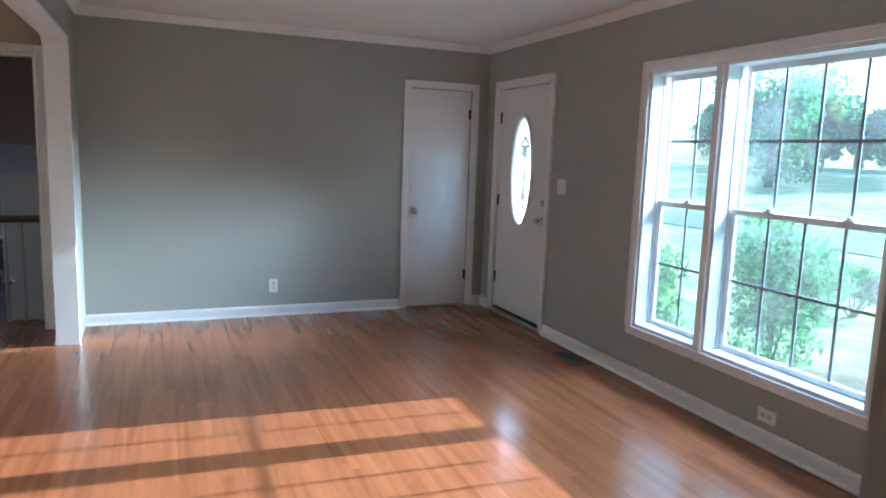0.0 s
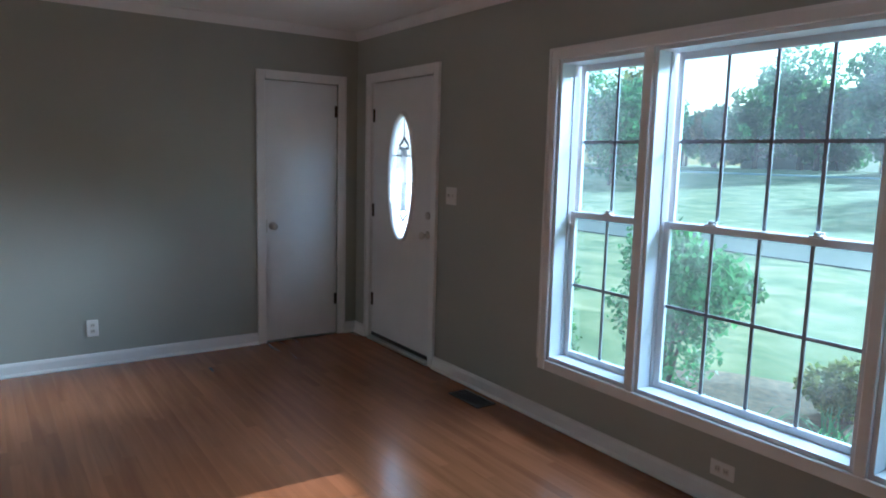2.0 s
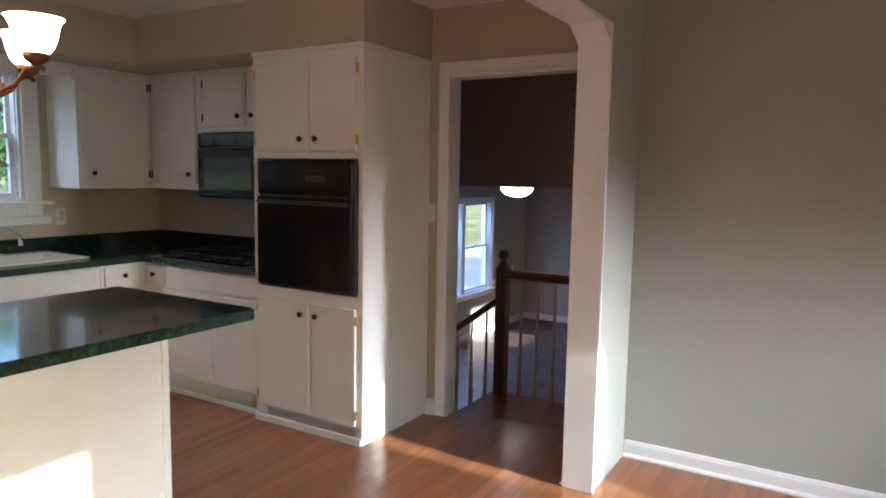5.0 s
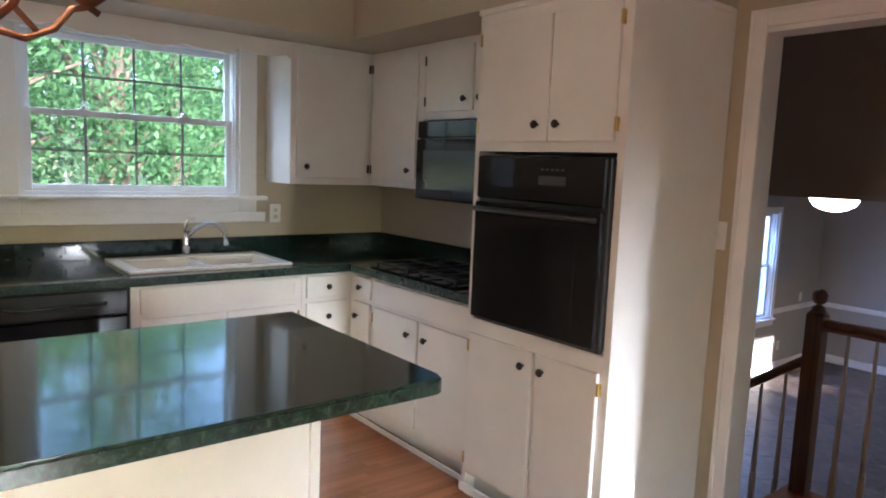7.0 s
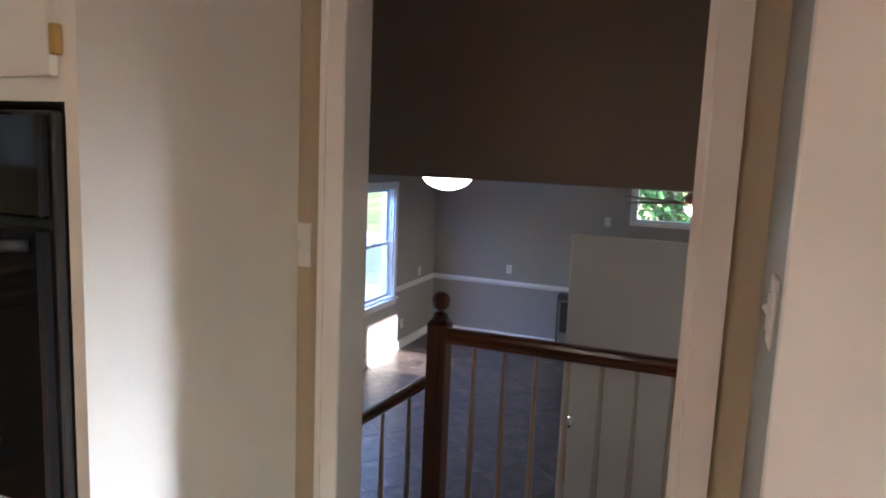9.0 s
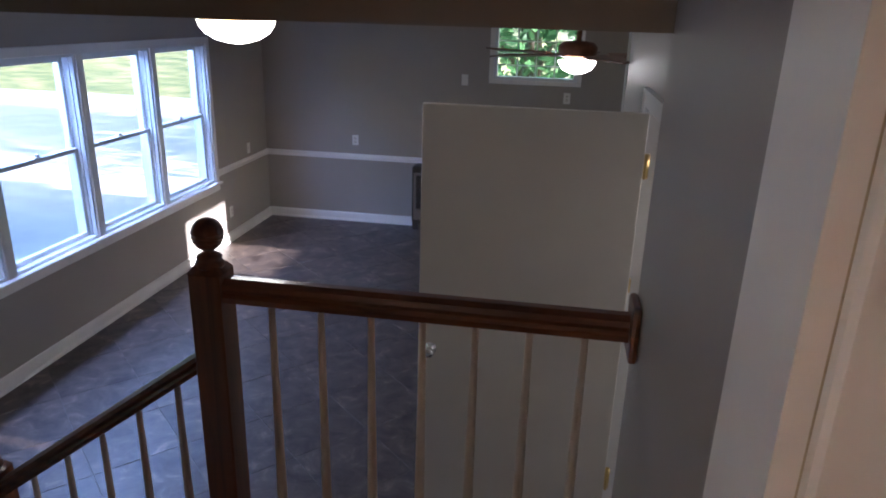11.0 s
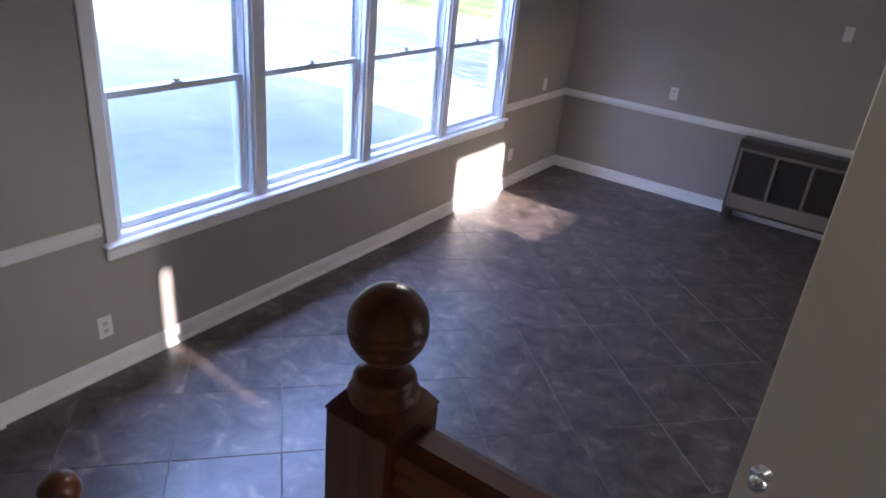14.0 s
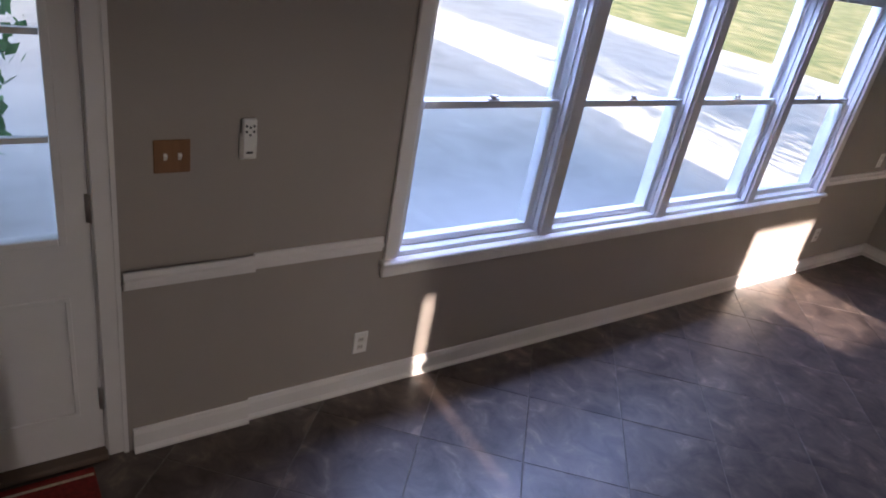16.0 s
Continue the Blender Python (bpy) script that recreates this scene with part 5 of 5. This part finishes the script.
def leaves(n, blobs, size, seed, droop=0.0):
    """Many small folded leaves scattered over the shells of lumpy blobs."""
    rng = np.random.default_rng(seed)
    tot = sum(b[3] ** 2 for b in blobs)
    V, F = [], []
    for cx, cy, cz, r in blobs:
        k = max(6, int(n * r * r / tot))
        d = rng.normal(size=(k, 3))
        d /= np.linalg.norm(d, axis=1)[:, None]
        rad = r * (0.55 + 0.55 * rng.random(k) ** 0.6)
        P = d * rad[:, None] * np.array((1, 1, 0.85)) + np.array((cx, cy, cz))
        for p, dd in zip(P, d):
            u = rng.normal(size=3)
            u[2] -= droop
            u /= np.linalg.norm(u)
            w_ = np.cross(u, dd + rng.normal(size=3) * 0.6)
            w_ /= max(1e-6, np.linalg.norm(w_))
            s = size * (0.6 + 0.8 * rng.random())
            i = len(V)
            V += [tuple(p - u * s), tuple(p + w_ * s * 0.5), tuple(p + u * s), tuple(p - w_ * s * 0.5)]
            F.append((i, i + 1, i + 2, i + 3))
    me = bpy.data.meshes.new("crown")
    me.from_pydata(V, [], F)
    return me


def tree(x, y, z, h, spread, n, size, seed, m=LEAF, label="leafy green broadleaf tree", low=0.35, name="tree"):
    rng = random.Random(seed)
    t = thing(name, pose(x, y, z), label, "tree")
    bm = bmesh.new()
    tr = h * 0.022 + 0.05
    tube(bm, [(0, 0, -0.3), (0.05, 0.02, h * 0.2), (-0.06, 0.1, h * 0.45), (0.03, 0.0, h * 0.8)], [tr * 1.3, tr, tr * 0.7, tr * 0.15], 8)
    blobs = []
    for k in range(13):
        a, rr = rng.uniform(0, 6.28), spread * rng.uniform(0.15, 0.75)
        zz = h * rng.uniform(low + 0.08, 0.9)
        rr *= 1.15 - abs(zz / h - 0.55)
        blobs.append((rr * math.cos(a), rr * math.sin(a), zz, spread * rng.uniform(0.28, 0.48)))
        tube(bm, [(0, 0.05, zz * 0.55), (rr * 0.5 * math.cos(a), rr * 0.5 * math.sin(a), zz * 0.85), (rr * math.cos(a), rr * math.sin(a), zz)], [tr * 0.45, tr * 0.25, tr * 0.08], 6)
    part("trunk", bm, BARK, t)
    me = leaves(n, blobs, size, seed)
    me.materials.append(m)
    ob = new("crown", me)
    ob.parent = t
    return t


def shrub(x, y, z, h, r, n, size, seed, m=LEAF, label="rounded green garden shrub", droop=0.0):
    rng = random.Random(seed)
    t = thing("shrub", pose(x, y, z), label, "shrub")
    bm = bmesh.new()
    blobs = []
    for k in range(8):
        a, rr = rng.uniform(0, 6.28), r * rng.uniform(0.1, 0.6)
        zz = h * rng.uniform(0.25, 0.82)
        blobs.append((rr * math.cos(a), rr * math.sin(a), zz, min(h, 2 * r) * rng.uniform(0.22, 0.32)))
        tube(bm, [(0, 0, -0.05), (rr * 0.4 * math.cos(a), rr * 0.4 * math.sin(a), zz * 0.5), (rr * math.cos(a), rr * math.sin(a), zz)], [0.018, 0.012, 0.005], 5)
    part("stems", bm, BARK, t)
    me = leaves(n, blobs, size, seed, droop)
    me.materials.append(m)
    ob = new("foliage", me)
    ob.parent = t
    return t


gf = lambda x: ground_z(x, 0)
shrub(5.0, 4.62, gf(5), 1.45, 0.62, 5000, 0.035, 3, LEAF, "tall rounded shrub close outside the window")
shrub(5.4, 3.35, gf(5.4), 0.5, 0.45, 1500, 0.035, 4, LEAFY, "low yellow-green flowering shrub in the bed")
shrub(4.3, 5.6, gf(4.3), 1.1, 0.5, 2500, 0.035, 5, LEAFD, "dark green shrub by the front step")
shrub(8.5, 6.4, gf(8.5), 0.7, 0.7, 1200, 0.05, 6, LEAFD, "low dark shrub on the lawn")


def daylily(x, y, seed):
    rng = random.Random(seed)
    bm = bmesh.new()
    for k in range(34):
        a, L = rng.uniform(0, 6.28), rng.uniform(0.25, 0.45)
        c, s_ = math.cos(a), math.sin(a)
        px, py = rng.uniform(-0.07, 0.07), rng.uniform(-0.07, 0.07)
        row = []
        for i in range(5):
            t_ = i / 4
            rr, zz, wd = L * 0.75 * t_ ** 1.4, L * (t_ * 1.35 - t_ * t_ * 0.75), 0.011 * (1 - t_ * 0.9)
            row.append((bm.verts.new((px + rr * c - wd * s_, py + rr * s_ + wd * c, zz)), bm.verts.new((px + rr * c + wd * s_, py + rr * s_ - wd * c, zz))))
        for p_, q_ in zip(row, row[1:]):
            bm.faces.new((p_[0], p_[1], q_[1], q_[0]))
    ob = link("lily_plant", bm, LEAF)
    ob.matrix_basis = pose(x, y, gf(x) + 0.03)
    tagged(ob, "arching strap-leaved clump in the bed", "plant", "lily clumps below the window")


for i in range(9):
    daylily(4.55 + 0.25 * math.sin(i * 2.1), 1.2 + 0.28 * i, 20 + i)

# street trees and the far wood line
rt = random.Random(5)
for i in range(26):
    x = 62 + (i * 37) % 34
    y = 0.25 * x - 4 + (i * 53) % 62
    h = rt.uniform(6.5, 13)
    m = (LEAF, LEAFD, LEAF, LEAFY)[i % 4]
    tree(x, y, ground_z(x, y), h, h * rt.uniform(0.36, 0.48), 2600, 0.34, 100 + i, m, "broadleaf tree across the street", low=0.12)
for i, (x, y) in enumerate(((36, 33), (70, 6), (76, -4), (72, -16), (78, 13))):
    tree(x, y, ground_z(x, y), 8.5 if i else 8.0, 4.5 if i else 3.6, 3600, 0.36 if i else 0.2, 160 + i, LEAFD if i else LEAF, "broadleaf tree beyond the lawn", low=0.1)
# behind the house
rear = [(-17.5, 4.0, 11, 4.2, LEAF), (-19, 7.6, 12.0, 4.4, LEAF), (-17, 0.4, 11, 4.0, LEAF), (-22, -3, 9, 4, LEAF), (-24, 5.0, 9.5, 4.2, LEAFD), (-25, 11, 9, 4, LEAF)]
for i, (x, y, h, sp, m) in enumerate(rear):
    tree(x, y, ground_z(x, y), h, sp, 10500, 0.082, 200 + i, m, "leafy tree behind the kitchen", low=0.12)
for i in range(13):
    x, y = -34 - 3 * ((i * 7) % 4), -8 + 5.2 * i
    tree(x, y, ground_z(x, y), 10 + (i * 3) % 4, 4.6, 2200, 0.3, 300 + i, LEAFD if i % 2 else LEAF, "tree of the wood line behind the lawn", low=0.02)
shrub(-6.6, 6.4, -1.16, 2.5, 1.0, 5000, 0.05, 9, LEAF, "tall leafy shrub outside the back door")
tree(-1.6, 17.5, -1.0, 6.5, 3.0, 6000, 0.10, 401, LEAF, "leafy tree beyond the high den window", low=0.1)
tree(1.2, 19.5, -1.0, 7, 3.2, 5000, 0.12, 402, LEAFY, "leafy tree beyond the high den window", low=0.1)


def far_house(x, y, L, m, label):
    z = ground_z(x, y)
    t = thing("house", pose(x, y, z), label, "house")
    part("wall", boxes((0, 8, -L / 2, L / 2, -0.5, 2.7)), m, t)
    bm = bmesh.new()
    prism(bm, [(-0.7, 2.7), (8.7, 2.7), (8.7, 2.85), (4, 4.6), (-0.7, 2.85)], -L / 2 - 0.5, L / 2 + 0.5, "y")
    part("roof", bm, ROOFM, t)
    for k in range(5):
        yy = -L / 2 + L * (k + 0.5) / 5
        if k == 2:
            part("door", boxes((-0.06, -0.002, yy - 0.5, yy + 0.5, 0.1, 2.2), bevel=0.01), SIDING, t)
            continue
        wn_ = part("window", boxes((-0.05, -0.002, yy - 0.8, yy + 0.8, 0.9, 2.2)), SIDING, t)
        part("pane", boxes((-0.07, -0.051, yy - 0.7, yy - 0.03, 1.0, 2.1), (-0.07, -0.051, yy + 0.03, yy + 0.7, 1.0, 2.1)), FARGLASS, wn_)
    part("porch_post", boxes((-1.6, -1.45, -L / 10 - 1.2, -L / 10 - 1.05, -0.3, 2.68)), SIDING, t)
    part("porch_post", boxes((-1.6, -1.45, L / 10 + 1.05, L / 10 + 1.2, -0.3, 2.68)), SIDING, t)
    part("porch_roof", boxes((-1.9, -0.71, -L / 10 - 1.6, L / 10 + 1.6, 2.69, 2.84)), ROOFM, t)
    return t


far_house(60, 15, 18, BRICKW, "low brick ranch house across the street")
far_house(82, 46, 13, SIDING, "pale sided house across the street")

# parked car
car = thing("car", pose(22.8, 7.2, ground_z(22.8, 7.2), 0, 0, 78), "white parked sedan across the street", "car")
bm = bmesh.new()
prism(bm, [(-2.2, 0.3), (2.2, 0.3), (2.25, 0.55), (2.15, 0.78), (1.1, 0.92), (0.5, 1.38), (-0.9, 1.42), (-1.6, 0.98), (-2.2, 0.9), (-2.28, 0.6)], -0.85, 0.85, "y")
bmesh.ops.bevel(bm, geom=list(bm.edges), offset=0.06, segments=2, affect="EDGES")
for v in bm.verts:
    if v.co.z > 1.0:
        v.co.y *= 0.84
part("body", bm, CARP, car)
for s in (-1, 1):
    part("side_window", boxes((-1.25, 0.55, s * 0.80 - 0.02, s * 0.80 + 0.02, 0.98, 1.28), bevel=0.015), FARGLASS, car)
bm = bmesh.new()
prism(bm, [(0.57, 1.33), (1.06, 0.95), (1.10, 0.96), (0.60, 1.35)], -0.66, 0.66, "y")
part("windscreen", bm, FARGLASS, car)
for x in (-1.4, 1.4):
    for s in (-1, 1):
        bm = bmesh.new()
        lathe(bm, [(0.18, s * 0.74), (0.32, s * 0.74), (0.33, s * 0.80), (0.32, s * 0.88), (0.2, s * 0.89)], x, 0, 0.33, 18, "y")
        wh = part("wheel", bm, TYRE, car)
        bm = bmesh.new()
        lathe(bm, [(0.2, s * 0.885), (0.18, s * 0.9), (0.05, s * 0.905)], x, 0, 0.33, 14, "y")
        part("rim", bm, NICKEL, wh)
for y in (-0.6, 0.6):
    part("headlight", boxes((2.14, 2.27, y - 0.16, y + 0.16, 0.6, 0.72), bevel=0.02), CLEAR, car)

# ---- floor pieces ----
rng = random.Random(7)
SW = 0.0572
floor_ob = bpy.data.objects["floor"]
plank_mesh = {}


def plank(L):
    """One strip 1 cm thick with eased edges, shared by length."""
    if L not in plank_mesh:
        e, w2 = 0.00015, SW / 2 - 0.00005
        V = [(-w2, 0, -0.01), (w2, 0, -0.01), (w2, L, -0.01), (-w2, L, -0.01), (-w2, 0, -e), (w2, 0, -e), (w2, L, -e), (-w2, L, -e),
             (-w2 + e, e, 0), (w2 - e, e, 0), (w2 - e, L - e, 0), (-w2 + e, L - e, 0)]
        F = [(0, 1, 5, 4), (1, 2, 6, 5), (2, 3, 7, 6), (3, 0, 4, 7), (4, 5, 9, 8), (5, 6, 10, 9), (6, 7, 11, 10), (7, 4, 8, 11), (8, 9, 10, 11)]
        me = bpy.data.meshes.new("plank")
        me.from_pydata(V, [], F)
        me.materials.append(FLOORP)
        plank_mesh[L] = (me, V, F)
    return plank_mesh[L]


FV, FF, count = [], [], 0
x = XW + SW / 2
while x < XE:
    y_end = YL if x > -0.66 else YK
    if -1.74 < x < -0.945:
        y_end = YK + 0.12
    y = YS - rng.uniform(0, 0.8)
    while y < y_end - 0.02:
        L = round(rng.choice((0.5, 0.7, 0.9, 1.1, 1.4, 1.7)), 2)
        if y + L > y_end - 0.25:
            L = round(y_end - y, 2)
        near = 3.3 < y + L / 2 < 6.2 and -1.9 < x < 2.3
        if near and count < 300:
            ob = new("plank", plank(L)[0])
            ob.parent = floor_ob
            ob.location = (x, y, 0)
            count += 1
        else:
            i = len(FV)
            _, V, F = plank(L)
            FV += [(a + x, b + y, c) for a, b, c in V]
            FF += [tuple(k + i for k in f) for f in F]
        y += L + 0.0002
    x += SW
me = bpy.data.meshes.new("planks")
me.from_pydata(FV, [], FF)
me.materials.append(FLOORS)
ob = new("planks", me)
ob.parent = floor_ob
ob["kind"] = "stuff"

land = struct("landing", boxes((-2.005, -0.862, YK + 0.121, 7.285, ZS - 0.026, ZS - 0.010)), SUBFLOOR, "dark varnished oak stair landing", "landing")
y = YK + 0.121
while y < 7.28:
    w2 = min(SW, 7.285 - y)
    part("plank", boxes((-2.005, -0.862, y + 0.0004, y + w2 - 0.0004, ZS - 0.0098, ZS), bevel=0.001), FLOORP, land)
    y += SW

# den tiles on the diagonal
den_ob = bpy.data.objects["floor_den"]
TS = 0.47
cA, sA = math.cos(radians(47)), math.sin(radians(47))
ox, oy = -3.688, 8.073
full = None
PV = [(-1, -1), (1, -1), (1, 1), (-1, 1)]


def clip_poly(poly, axis, lim, keep_less):
    out = []
    for i, p in enumerate(poly):
        q = poly[(i + 1) % len(poly)]
        ip, iq = (p[axis] <= lim) == keep_less, (q[axis] <= lim) == keep_less
        if ip:
            out.append(p)
        if ip != iq:
            t_ = (lim - p[axis]) / (q[axis] - p[axis])
            out.append((p[0] + t_ * (q[0] - p[0]), p[1] + t_ * (q[1] - p[1])))
    return out


for i in range(-14, 24):
    for j in range(-16, 22):
        cx, cy = ox + TS * ((i + 0.5) * cA - (j + 0.5) * sA), oy + TS * ((i + 0.5) * sA + (j + 0.5) * cA)
        hh = TS / 2 - 0.002
        poly = [(cx + hh * (a * cA - b * sA), cy + hh * (a * sA + b * cA)) for a, b in PV]
        for ax, lim, less in ((0, XW + 0.002, False), (0, 1.0, True), (1, YK + 0.125, False), (1, YD - 0.002, True)):
            if poly:
                poly = clip_poly(poly, ax, lim, less)
        if len(poly) < 3:
            continue
        whole = len(poly) == 4 and XW + 0.4 < cx < 0.6 and YK + 0.5 < cy < YD - 0.4
        if whole and full is not None:
            ob = new("tile", full)
        else:
            bm = bmesh.new()
            lo = [bm.verts.new((a - cx, b - cy, -0.008)) for a, b in poly]
            mid = [bm.verts.new((a - cx, b - cy, -0.0015)) for a, b in poly]
            up = [bm.verts.new(((a - cx) * 0.994, (b - cy) * 0.994, 0)) for a, b in poly]
            n = len(poly)
            for k in range(n):
                bm.faces.new((lo[k], lo[(k + 1) % n], mid[(k + 1) % n], mid[k]))
                bm.faces.new((mid[k], mid[(k + 1) % n], up[(k + 1) % n], up[k]))
            bm.faces.new(up)
            me = bpy.data.meshes.new("tile")
            bm.to_mesh(me)
            bm.free()
            me.materials.append(TILE)
            if whole:
                full = me
            ob = new("tile", me)
        ob.parent = den_ob
        ob.location = (cx, cy, ZD)
